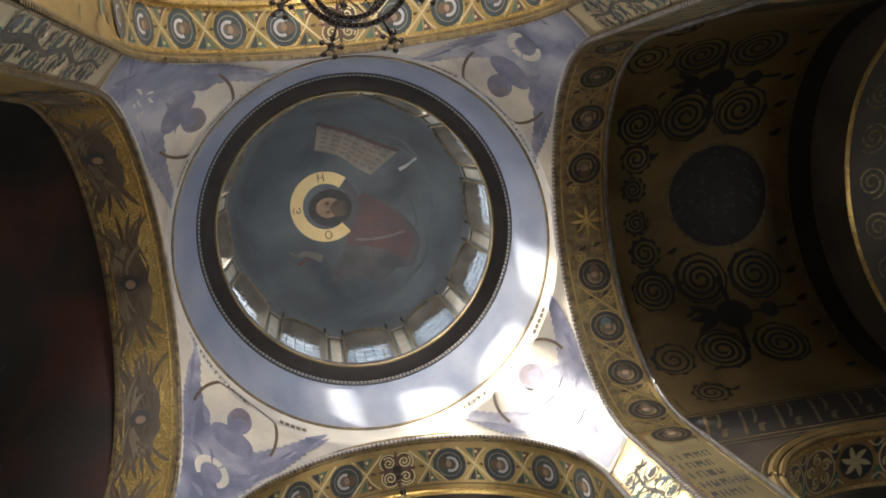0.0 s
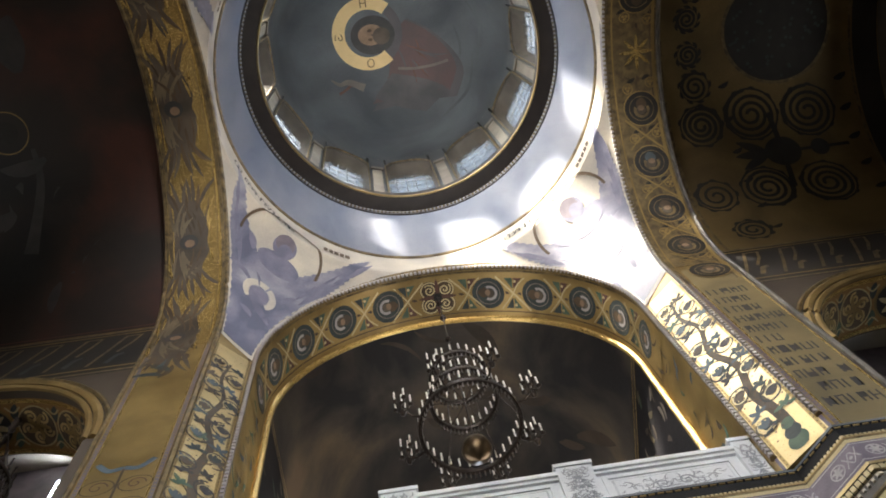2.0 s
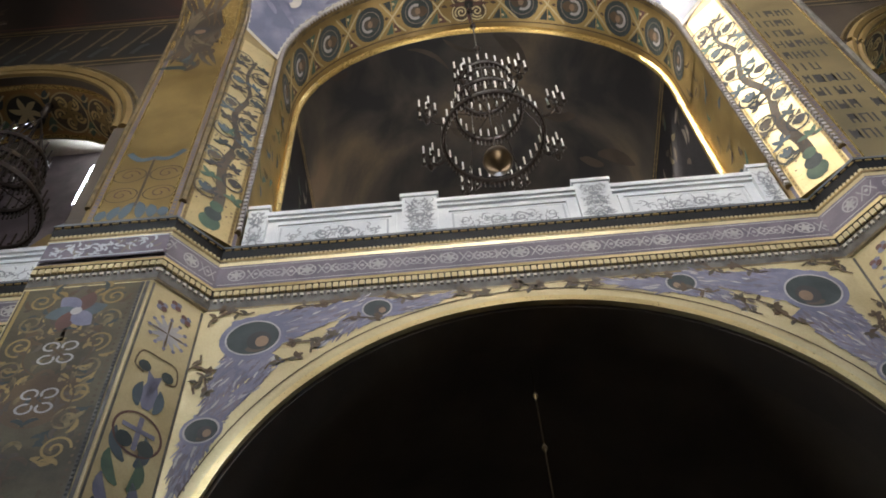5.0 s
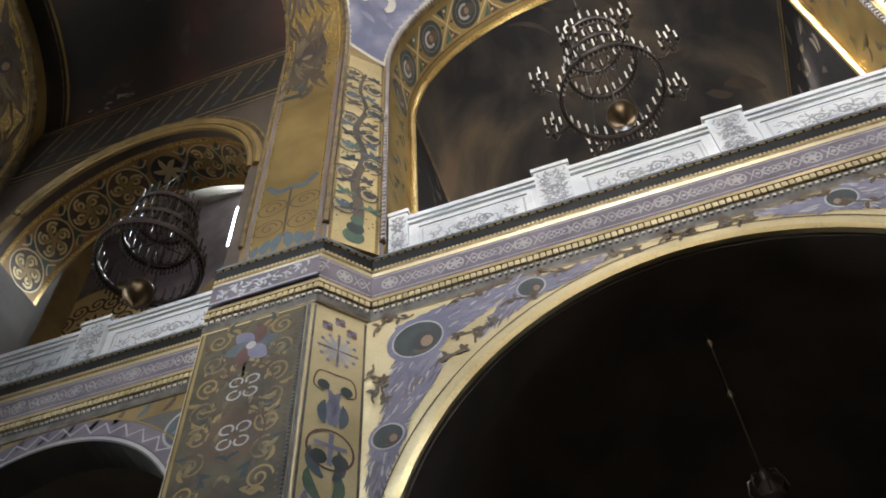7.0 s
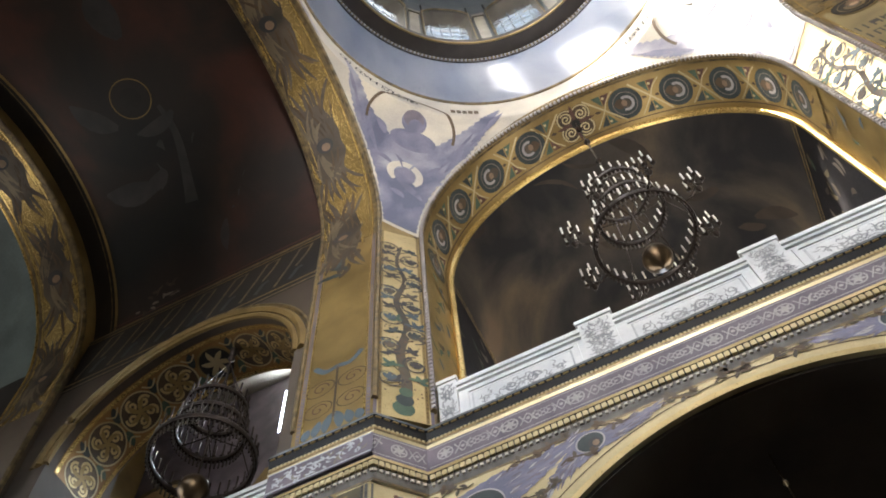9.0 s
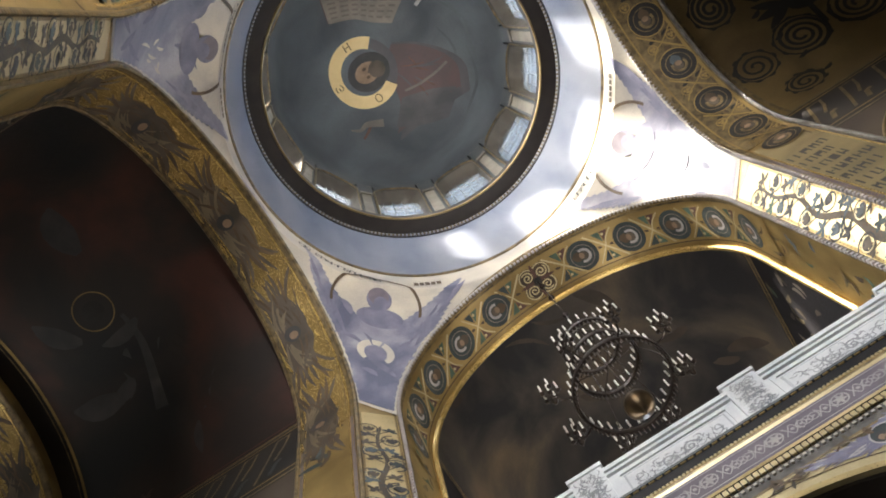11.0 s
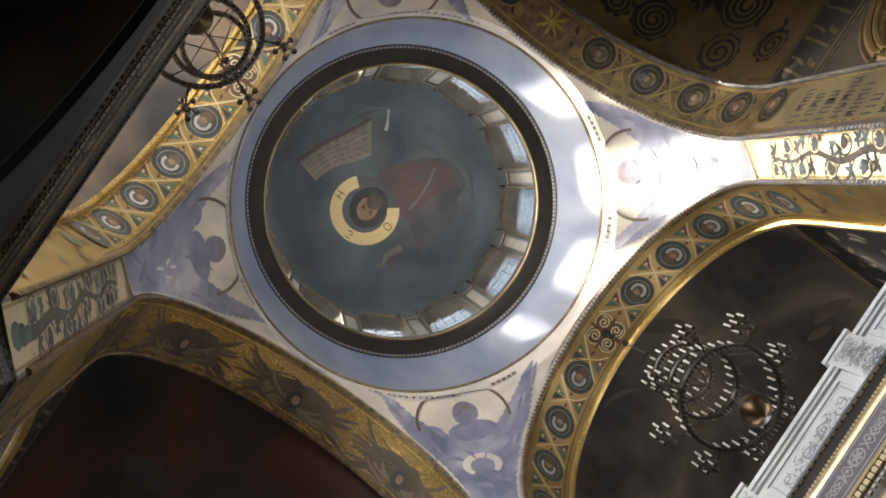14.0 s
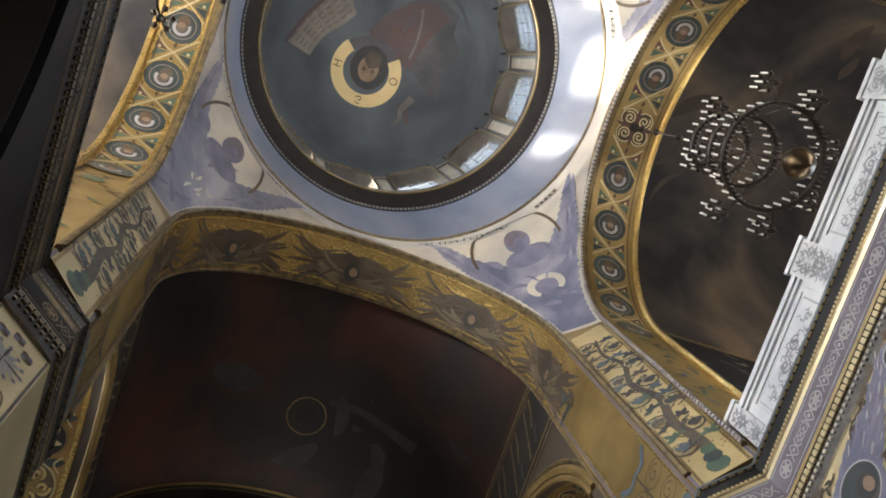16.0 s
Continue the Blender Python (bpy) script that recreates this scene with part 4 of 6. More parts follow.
p.strip(curve([(0.26, 1.34), (0.9, 1.40), (1.6, 1.34), (2.19, 1.19)]), 0.10, "ink", 0.016)
for k in range(9):
    p.leaf((rnd.uniform(0.3, 1.3), rnd.uniform(0.2, 1.3)), rnd.uniform(20, 75), rnd.uniform(0.6, 1.2), 0.07, "robe_edge" if k % 2 else "red_brown", 0.0135 + 0.0002 * k, rnd.uniform(-0.3, 0.3))
p.disc((-0.55, -0.02), 0.86, "hair", 0.0195, 30, 0.86)
p.ring((-0.72, -0.10), 0.95, 1.32, "robe_edge", 0.0185, -46, 50, 20)
p.disc((-0.62, -0.03), 0.50, "skin", 0.0225, 24, 0.80)
p.disc((-0.22, 0.05), 0.34, "umber", 0.0240, 20, 0.95)
for y in (-0.20, 0.14):
    p.disc((-0.66, y), 0.09, "brown", 0.0245, 12, 0.7)
p.strip([(-0.60, -0.03), (-0.46, -0.02), (-0.34, -0.01)], 0.06, "umber", 0.0245)
p.strip(curve([(-2.35, 1.40), (-2.05, 1.62), (-1.7, 1.60), (-1.13, 1.89)]), [0.05 + 0.010 * i for i in range(25)], "ink", 0.016)
p.strip(curve([(-2.1, 1.95), (-1.85, 1.85), (-1.5, 1.68), (-1.1, 1.80)]), 0.10, "red_brown", 0.014)
p.strip(curve([(2.26, -1.22), (2.55, -1.35), (2.91, -1.61)]), [0.16 - 0.006 * i for i in range(17)], "grey_line", 0.026)
for k in range(6):
    a = -1.1 + 0.36 * k
    r = rnd.uniform(2.5, 3.3)
    p.strip(curve([(r * math.cos(a - 0.4), r * math.sin(a - 0.4)), ((r + 0.3) * math.cos(a), (r + 0.3) * math.sin(a)), ((r + 0.4) * math.cos(a + 0.5), (r + 0.4) * math.sin(a + 0.5))]), [0.02 + 0.07 * (i / 16) * (1 - i / 16) * 4 for i in range(17)], "haze", 0.0045 + 0.0001 * k)
p.done("figure_painting", dome)
p = Paint(on_dome)
lower, upper = curve([(-0.90, -2.38), (0.0, -2.05), (0.6, -1.55), (1.23, -1.13)]), curve([(-0.66, -3.39), (0.5, -2.95), (1.4, -2.45), (2.35, -1.99)])
p.band(lower, upper, "robe", 0.014, 8)
p.band([(a[0] * 0.97 + 0.0, a[1] * 0.985) for a in lower], [(a[0] * 0.96 - 0.02, a[1] * 0.96 + 0.02) for a in upper], "scroll", 0.020, 8)
for j in range(5):
    t = 0.15 + 0.17 * j
    line = [(a[0] + (b[0] - a[0]) * t, a[1] + (b[1] - a[1]) * t) for a, b in zip(lower, upper)]
    for k in range(2, len(line) - 3, 3):
        p.strip(line[k:k + 3], 0.07, "ink", 0.026)
p.done("scroll_painting", dome)

# ---- chamfered pier faces: vine above the cornice, flowers below
def chamfer(sx, sy, z, out=0.0, low=False):
    a = Vector((sx * (AX + (0.075 if low else 0.03)), sy * (SX + (0.075 if low else 0)), z))
    b = Vector((sx * ((SY + 0.075) if low else SU), sy * (AY + (0.075 if low else 0.03)), z))
    left, right = (a, b) if sx * sy < 0 else (b, a)
    return on_plane(left, right - left, (0, 0, 1)), (right - left).length


PIERS = [o for o in scene.objects if o.name.startswith("pier")][:4]
for ob, (sx, sy) in zip(PIERS, ((1, 1), (-1, 1), (-1, -1), (1, -1))):
    P, w = chamfer(sx, sy, ZG)
    top = 6.1
    p = Paint(P)
    p.rect(0.05, w - 0.05, 0, top, "gold_sheen" if (sx, sy) != (-1, -1) else "gold_pale", 0.003)
    for u, m in ((0.03, "frieze"), (0.10, "gold"), (w - 0.03, "frieze"), (w - 0.10, "gold")):
        p.strip([(u, top * i / 12) for i in range(13)], 0.05, m, 0.008)
    for i in range(60):
        for u in (0.10, w - 0.10):
            p.disc((u, 0.05 + top * i / 60), 0.014, "brown", 0.012, 6)
    p.done("painted_border", ob)
    p = Paint(P)
    stem = curve([(w * 0.5, 0.1), (w * 0.56, 0.9), (w * 0.46, 1.7), (w * 0.60, 2.5), (w * 0.40, 3.3), (w * 0.58, 4.1), (w * 0.42, 4.8), (w * 0.52, 5.5)])
    p.strip(stem, [0.20 - 0.15 * i / (len(stem) - 1) for i in range(len(stem))], "umber", 0.009)
    for k in range(3):
        p.disc((w * 0.5 + 0.02 * k, 0.25 + 0.2 * k), 0.17 - 0.03 * k, ("green", "teal", "green")[k], 0.010 + 0.001 * k, 16)
    for k in range(26):
        u, v = stem[int((0.14 + 0.84 * k / 26) * (len(stem) - 1))]
        q = 1 if k % 2 else -1
        c = (u + q * rnd.uniform(0.13, 0.24), v + rnd.uniform(-0.06, 0.1))
        p.strip(curve([(u, v - 0.1), ((u + c[0]) / 2, v), c], 4), 0.028, "brown", 0.010)
        m = rnd.choice(("blue", "hair", "hair", "umber", "umber", "teal", "green"))
        for j in range(4):
            p.leaf(c, 90 - q * 30 + 62 * (j - 1.5), rnd.uniform(0.12, 0.22), 0.085, m, 0.011 + 0.001 * j, 0.3 * q)
    for k in range(11):
        q = 1 if k % 2 else -1
        c = (w / 2 + q * 0.21, 0.95 + 0.44 * k)
        p.spiral(c, 0.24, "hair" if k % 3 else "umber", 1.4, 0.034, 0.0155, 90 * k, q)
        for j in range(3):
            p.leaf((c[0], c[1] - 0.07), 90 + 34 * (j - 1), 0.20, 0.085, ("blue", "hair", "umber", "teal")[k % 4], 0.0165 + 0.0004 * j, 0.0)
        p.ring(c, 0.125, 0.145, "gold_pale", 0.0182, 30, 300, 16)
    for k in range(40):
        p.disc((rnd.uniform(0.16, w - 0.16), rnd.uniform(0.5, 2.6)), 0.018, "red_brown", 0.012, 6)
    p.done("vine_painting", ob)
    P, w = chamfer(sx, sy, 0, low=True)
    p = Paint(P)
    for u in (0.03, w - 0.03):
        p.strip([(u, 5 + 5.4 * i / 10) for i in range(11)], 0.03, "soot_mould", 0.006)
    for a, b in ((-0.17, 10.1), (0.17, 10.1), (0.0, 10.24)):
        for k in range(4):
            p.disc((w / 2 + a + 0.045 * math.cos(1.57 * k + 0.8), b + 0.045 * math.sin(1.57 * k + 0.8)), 0.045, "red_brown" if k % 2 else "wing", 0.008 + 0.0005 * k, 8)
    for k in range(12):
        p.leaf((w / 2, 9.72), 30 * k, 0.25, 0.07, "grey_line", 0.008 + 0.0001 * k, 0)
        p.disc((w / 2 + 0.25 * math.cos(0.5236 * k), 9.72 + 0.25 * math.sin(0.5236 * k)), 0.028, "wing", 0.0098, 8)
        if k % 3 == 0:
            p.leaf((w / 2, 9.72), 30 * k, 0.30, 0.03, "brown", 0.0095, 0)
    for q in (1, -1):
        p.strip(curve([(w / 2, 9.30), (w / 2 + q * 0.22, 9.28), (w / 2 + q * 0.27, 9.05), (w / 2 + q * 0.14, 8.98)]), 0.022, "brown", 0.008)
        p.disc((w / 2 + q * 0.15, 9.08), 0.08, "teal", 0.010, 12)
        p.leaf((w / 2 + q * 0.02, 8.5), 90 - q * 12, 0.55, 0.15, "wing", 0.008, q * 0.4)
        p.leaf((w / 2 + q * 0.1, 8.5), 90 - q * 25, 0.35, 0.12, "blue", 0.009, q * 0.4)
        for k in range(4):
            p.leaf((w / 2 + q * 0.06, 7.75 - 0.3 * k), 100 - q * 50, 0.42, 0.14, ("blue", "green", "wing", "teal")[k], 0.008, q * 0.6)
        p.disc((w / 2 + q * 0.13, 8.02), 0.10, "teal", 0.010, 14)
    p.ring((w / 2, 8.15), 0.27, 0.30, "red_brown", 0.009, n=28, oval=0.95)
    p.strip([(w / 2, 7.93), (w / 2, 8.15), (w / 2, 8.38)], 0.06, "wing", 0.013)
    p.strip([(w / 2 - 0.2, 8.2), (w / 2, 8.2), (w / 2 + 0.2, 8.2)], 0.06, "wing", 0.013)
    p.done("flower_painting", ob)
    # face of the pier under the great arch of the long arm
    if sx * sy > 0:
        up = on_plane((sx * (AX if sx > 0 else DX), sy * SX, ZG), (1, 0, 0), (0, 0, 1)) if sy > 0 else on_plane((-AX, -SX, ZG), (-1, 0, 0), (0, 0, 1))
    else:
        up = on_plane((-DX, SX, ZG), (1, 0, 0), (0, 0, 1)) if sy > 0 else on_plane((DX, -SX, ZG), (-1, 0, 0), (0, 0, 1))
    W = DX - AX
    p = Paint(up)
    for u in (0.10, W - 0.10):
        p.strip([(u, 6.3 * i / 10) for i in range(11)], 0.06, "frieze", 0.006)
        p.strip([(u + (0.06 if u < 0.5 else -0.06), 6.3 * i / 10) for i in range(11)], 0.025, "gold_bright", 0.007)
        for i in range(70):
            p.disc((u, 0.05 + 6.2 * i / 70), 0.02, "gold_dark", 0.010, 6)
    if sx > 0:
        p.rect(0.14, W - 0.14, 0.0, 6.3, "text_ground", 0.004)
        for j in range(11):
            v, u = 4.85 - 0.44 * j, 0.24
            while u < W - 0.36:
                q = rnd.uniform(0.08, 0.15)
                if rnd.random() < 0.88:
                    p.rect(u, u + 0.034, v, v + 0.27, "hair", 0.007)
                    if q > 0.10:
                        p.rect(u + 0.034, u + q, v + rnd.choice((0.0, 0.115, 0.23)), v + 0.035 + rnd.choice((0.0, 0.115, 0.23)), "hair", 0.007)
                        p.rect(u + q - 0.03, u + q, v, v + 0.27, "hair", 0.007)
                u += q + 0.045
    else:
        for q in (1, -1):
            for k, (r, v) in enumerate(((0.24, 0.62), (0.25, 1.15))):
                p.ring((W / 2 + q * 0.27, v), r - 0.02, r, "brown", 0.007, n=20, oval=0.8)
                p.spiral((W / 2 + q * 0.27, v), r * 0.6, "red_brown", 1.2, 0.02, 0.007)
            p.strip(curve([(W / 2, 1.62), (W / 2 + q * 0.22, 1.58), (W / 2 + q * 0.42, 1.80)]), 0.10, "blue", 0.007)
            for k in range(3):
                p.leaf((W / 2 + q * (0.12 + 0.16 * k), 0.0), 90, 0.42 - 0.09 * k, 0.16, "blue", 0.008, 0.2 * q)
        p.strip([(W / 2, 0.3), (W / 2, 1.0), (W / 2, 1.6)], 0.04, "brown", 0.008)
        for j in range(16):
            p.leaf((rnd.uniform(0.3, W - 0.3), rnd.uniform(4.6, 6.2)), rnd.uniform(30, 150), rnd.uniform(0.3, 0.7), 0.14, rnd.choice(("brown", "brown", "blue", "teal")), 0.007 + 0.0003 * j, 0.6)
    p.done("pier_face_painting", ob)

# the lower pier face that shows beside the left gallery
p = Paint(on_plane((-6.2, SX + 0.065, 0), (1, 0, 0), (0, 0, 1)))
W = 6.2 - AX - 0.07
p.rect(0.02, W - 0.12, 4, 10.4, "olive", 0.003)
for u, m in ((0.07, "gold"), (W - 0.05, "soot_mould"), (W - 0.11, "soot_mould")):
    p.strip([(u, 4 + 6.4 * i / 10) for i in range(11)], 0.045, m, 0.008)
for i in range(110):
    p.disc((W - 0.11, 4.03 + 0.058 * i), 0.018, "lip_black", 0.011, 6)
for k in range(6):
    p.leaf((W / 2, 9.92), 60 * k, 0.36, 0.24, ("blue", "red_brown", "wing")[k % 3], 0.008 + 0.0005 * k, 0.2)
p.disc((W / 2, 9.92), 0.07, "grey_line", 0.013, 10)
for v, c in ((9.2, "olive"), (8.45, "brown")):
    p.disc((W / 2, v), 0.38, c, 0.005, 26)
    for a in (45, 135, 225, 315):
        p.ring((W / 2 + 0.15 * math.cos(radians(a)), v + 0.15 * math.sin(radians(a))), 0.07, 0.10, "grey_line", 0.009, n=16, oval=0.8)
        p.leaf((W / 2, v), a, 0.16, 0.04, "brown", 0.010, 0)
    p.ring((W / 2, v), 0.37, 0.39, "brown", 0.008)
for k in range(120):
    e, v = rnd.uniform(0.0, W / 2 - 0.24), rnd.uniform(7.5, 10.35)
    a, n, m = rnd.uniform(0, 360), rnd.uniform(0.10, 0.24), rnd.choice(("gold_dark", "brown", "mould", "umber", "teal"))
    for side in (1, -1):
        p.leaf((W / 2 - 0.04 + side * e, v), a if side > 0 else 180 - a, n, 0.06, m, 0.0042 + 0.00002 * k, 0.8 * side)
for k in range(7):
    for side in (1, -1):
        p.spiral((W / 2 - 0.04 + side * 0.44, 7.75 + 0.40 * k), 0.17, "mould" if k % 2 else "gold_dark", 1.6, 0.03, 0.0072, 70 * k, side)
for k in range(70):
    p.disc((W - 0.19, 4.05 + 0.09 * k), 0.02, "brown", 0.007, 6)
for u, v, t in ((W / 2, 7.2, 0.9), (W / 2 - 0.45, 6.7, 0.6), (W / 2 + 0.42, 6.9, 0.7)):
    p.strip([(u, v - t / 2), (u, v), (u, v + t / 2)], 0.035, "brown", 0.009)
    p.strip([(u - 0.14, v + t * 0.25), (u, v + t * 0.25), (u + 0.14, v + t * 0.25)], 0.035, "brown", 0.009)
    p.strip([(u - 0.10, v), (u, v), (u + 0.10, v)], 0.03, "brown", 0.009)
p.done("panel_painting", PIERS[1])

# ---------------------------------------------------------------- great cornice


def shifted(path, o):
    """The plan line moved o metres towards the crossing's middle, with mitred corners."""
    out = []
    for i, p in enumerate(path):
        p = Vector(p)
        ns = []
        for a, b in ((i - 1, i), (i, i + 1)):
            if a >= 0 and b < len(path):
                d = (Vector(path[b]) - Vector(path[a])).normalized()
                ns.append(Vector((d.y, -d.x)))
        n = sum(ns, Vector((0, 0))).normalized()
        out.append(p + n * (o / n.dot(ns[0])))
    return out


PROFILE = (  # height, distance in front of the lip's edge, material of the course below
    (11.75, -0.80, "lip_black"), (11.75, 0.0, "lip_edge"), (11.70, 0.0, "lip_black"), (11.68, -0.04, "lip_black"), (11.50, -0.08, "gold"), (11.45, -0.07, "mould"), (11.42, -0.09, "gold_pale"), (11.37, -0.12, "frieze"),
    (10.91, -0.12, "gold_sheen"), (10.82, -0.07, "lip_black"), (10.80, -0.11, "lip_black"), (10.67, -0.115, "mould"), (10.65, -0.10, "soot_mould"), (10.57, -0.12, "soot_mould"), (10.47, -0.12, "mould"), (10.44, -0.13, "mould"))
PROFILE = tuple((z, o * 0.5, m) for z, o, m in PROFILE)


def cornice(path, label, drop=0.0, dark=False):
    s = Sheet()
    # dark swaps courses for darker colours, painting in the -y side's shade
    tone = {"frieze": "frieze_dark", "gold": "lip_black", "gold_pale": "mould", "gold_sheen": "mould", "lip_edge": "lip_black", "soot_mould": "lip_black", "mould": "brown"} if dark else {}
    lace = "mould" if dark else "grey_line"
    for (z0, o0, m), (z1, o1, _) in zip(PROFILE, PROFILE[1:]):
        a, b = shifted(path, o0), shifted(path, o1)
        s.grid([[(q.x, q.y, z0 - drop) for q in a], [(q.x, q.y, z1 - drop) for q in b]], tone.get(m, m))
    back = shifted(path, -0.40)
    s.grid([[(q.x, q.y, 10.44 - drop) for q in shifted(path, -0.065)], [(q.x, q.y, 10.44 - drop) for q in back], [(q.x, q.y, 11.75 - drop) for q in back]], "plaster")
    ob = structure(s.make("cornice"), label, "cornice")
    dent, bead, lip = Sheet(), Sheet(), Sheet()
    for a, b in zip(path, path[1:]):
        a, b = Vector(a), Vector(b)
        d = (b - a).normalized()
        n = Vector((d.y, -d.x))
        length = (b - a).length

        def blocks(sheet, step, w, z0, z1, o0, o1, mat):
            k = int(length / step)
            for i in range(k):
                q = a + d * (length * (i + 0.5) / k)
                v = [(*(q + d * e + n * o), z - drop) for e in (-w / 2, w / 2) for o in (o0, o1) for z in (z0, z1)]
                sheet.add(v, [(0, 1, 3, 2), (4, 6, 7, 5), (0, 4, 5, 1), (2, 3, 7, 6), (1, 5, 7, 3), (0, 2, 6, 4)], mat)

        blocks(dent, 0.085, 0.066, 10.69, 10.78, -0.065, -0.02, "mould" if dark else "gold_pale")
        blocks(bead, 0.085, 0.042, 10.585, 10.63, -0.065, -0.03, "mould" if dark else "cream")
        blocks(lip, 0.12, 0.085, 11.67, 11.692, -0.035, -0.006, "mould" if dark else "gold")
        blocks(lip, 0.06, 0.036, 11.47, 11.51, -0.05, -0.030, "mould" if dark else "gold_pale")
        # interlace on the frieze
        P = on_plane((*(a + n * -0.060), 0), (-d.x, -d.y, 0), (0, 0, 1))
        if P(0, 0, 1)[0] * n.x + P(0, 0, 1)[1] * n.y < P(0, 0, 0)[0] * n.x + P(0, 0, 0)[1] * n.y:
            P = on_plane((*(a + n * -0.060), 0), (d.x, d.y, 0), (0, 0, 1))
            sgn = 1
        else:
            sgn = -1
        p = Paint(P)
        count = max(1, int(length / 0.46))
        zc = 11.14 - drop
        for i in range(count):
            u = sgn * length * (i + 0.5) / count
            if i % 2 == 0:
                p.ring((u, zc), 0.10, 0.122, lace, 0.006, n=14)
                for k in range(6):
                    p.leaf((u, zc), 60 * k + 30, 0.10, 0.045, lace, 0.007, 0.2)
            else:
                for e in (-0.09, 0.0, 0.09):
                    p.ring((u + e, zc), 0.062, 0.080, lace, 0.006 + 0.001 * abs(e), n=12)
                    p.disc((u + e, zc), 0.022, lace, 0.006, 8)
            for q in (1, -1):
                p.strip(curve([(u + 0.14, zc + q * 0.10), (u + 0.20, zc - q * 0.01), (u + 0.26, zc - q * 0.10), (u + 0.33, zc), (u + 0.38, zc + q * 0.10)], 4), 0.018, lace, 0.006)
            p.disc((u + 0.26, zc), 0.03, lace, 0.008, 8)
        for v in (zc + 0.185, zc - 0.185):
            p.strip([(0, v), (sgn * length / 2, v), (sgn * length, v)], 0.018, lace, 0.006)
        p.done("interlace_frieze", ob)
    tagged(dent.make("dentil_course", ob, fix=False), kind="stuff")
    tagged(bead.make("bead_course", ob, fix=False), kind="stuff")
    tagged(lip.make("lip_beads", ob, fix=False), kind="stuff")
    return ob


cornice([(-6.2, SX), (-AX, SX), (-SY, AY), (SY, AY), (AX, SX), (6.2, SX)], "heavy gallery cornice with black lip, purple interlace frieze and gilt beads")
cornice([(6.2, -SX), (AX, -SX), (SY, -AY), (-SY, -AY), (-AX, -SX), (-6.2, -SX)], "heavy gallery cornice with black lip, its courses coloured dark for shade", 0.0, True)
cornice([(-12, 4.765), (-6.2, 4.765)], "gallery cornice of the long arm with lilac frieze")

# carved marble course on the pier's impost
p = Paint(on_plane((-6.15, SX + 0.035, 0), (1, 0, 0), (0, 0, 1)))
p.rect(0, 1.6, 10.93, 11.35, "frieze", 0.02)
for k in range(70):
    p.leaf((rnd.uniform(0.10, 1.44), rnd.uniform(11.03, 11.24)), rnd.uniform(0, 360), rnd.uniform(0.08, 0.15), 0.035, "marble_grey" if k % 4 else "scroll", 0.024 + 0.0001 * k, 1.1)
for v in (10.96, 11.32):
    p.strip([(0, v), (0.8, v), (1.58, v)], 0.025, "marble_grey", 0.032)
p.done("carved_impost", PIERS[1])

# ---- spandrels under the gallery
FRONT = [o for o in scene.objects if o.name.startswith("wall_gallery_front")]
SPANDREL = on_plane((0, AY + 0.07, 0), (1, 0, 0), (0, 0, 1))
P = lambda u, v, h: SPANDREL(u, v, 0.003 + 0.4 * h)
p = Paint(P)
arc = [(3.88 * math.cos(radians(a)), 6.27 + 3.88 * math.sin(radians(a))) for a in range(5, 176, 3)]
p.strip([(x * 1.022, 6.27 + (z - 6.27) * 1.022) for x, z in arc], 0.15, "gold_pale", 0.012)
p.strip([(x * 1.05, 6.27 + (z - 6.27) * 1.05) for x, z in arc], 0.02, "brown", 0.010)
p.strip([(x * 1.003, 6.27 + (z - 6.27) * 1.003) for x, z in arc], 0.09, "gold_sheen", 0.016)
p.done("arch_border", FRONT[0])


def wing(p, c, f, line, widths, h):
    """A feathered wing along a line of offsets from c: a lilac base under rows of fine feather strokes."""
    fine = curve([(c[0] + f * u, c[1] + v) for u, v in line], 8)
    ws = np.interp(np.linspace(0, 1, len(fine)), np.linspace(0, 1, len(widths)), widths)
    p.strip(fine, [w * (1.0 if i % 2 else 0.94) for i, w in enumerate(ws)], "wing", h)
    for k in range(int(60 + 130 * max(widths))):
        i = min(int(rnd.random() * (len(fine) - 2)), len(fine) - 3)
        a, b = fine[i], fine[i + 2]
        way = math.atan2(b[1] - a[1], b[0] - a[0])
        o = rnd.uniform(-0.44, 0.44) * ws[i]
        at = (a[0] - math.sin(way) * o, a[1] + math.cos(way) * o)
        p.leaf(at, math.degrees(way) + 30 * o / max(ws[i], 0.05), rnd.uniform(0.10, 0.20), rnd.uniform(0.022, 0.036), ("wing_pale", "frieze", "wing_pale", "wing", "wing_pale", "frieze", "grey_line")[k % 7], h + 0.001 + 0.00004 * k, rnd.uniform(-0.2, 0.2))


WINGS = (  # roundel, its radius, and its wings as lines of offsets with widths
    (3.41, 9.86, 0.33, (((-0.25, 0.05), (0.35, 0.18), (0.85, 0.32), (1.45, 0.58)), (0.60, 0.66, 0.36, 0.04)), (((0.15, -0.2), (-0.1, -0.5), (-0.28, -0.8), (-0.36, -1.08)), (0.80, 0.54, 0.30, 0.06))),
    (3.79, 8.40, 0.19, (((0.0, 0.1), (0.2, 0.32), (0.42, 0.58), (0.62, 0.86)), (0.38, 0.26, 0.18, 0.03)), (((0.0, -0.1), (-0.08, -0.35), (-0.12, -0.6), (-0.16, -0.85)), (0.38, 0.28, 0.2, 0.05))),
    (1.90, 10.22, 0.18, (((-0.1, 0.02), (0.25, 0.0), (0.55, 0.06), (0.92, 0.16)), (0.40, 0.32, 0.20, 0.03)), (((0.0, -0.02), (-0.25, -0.16), (-0.45, -0.34), (-0.66, -0.56)), (0.42, 0.32, 0.2, 0.03))))
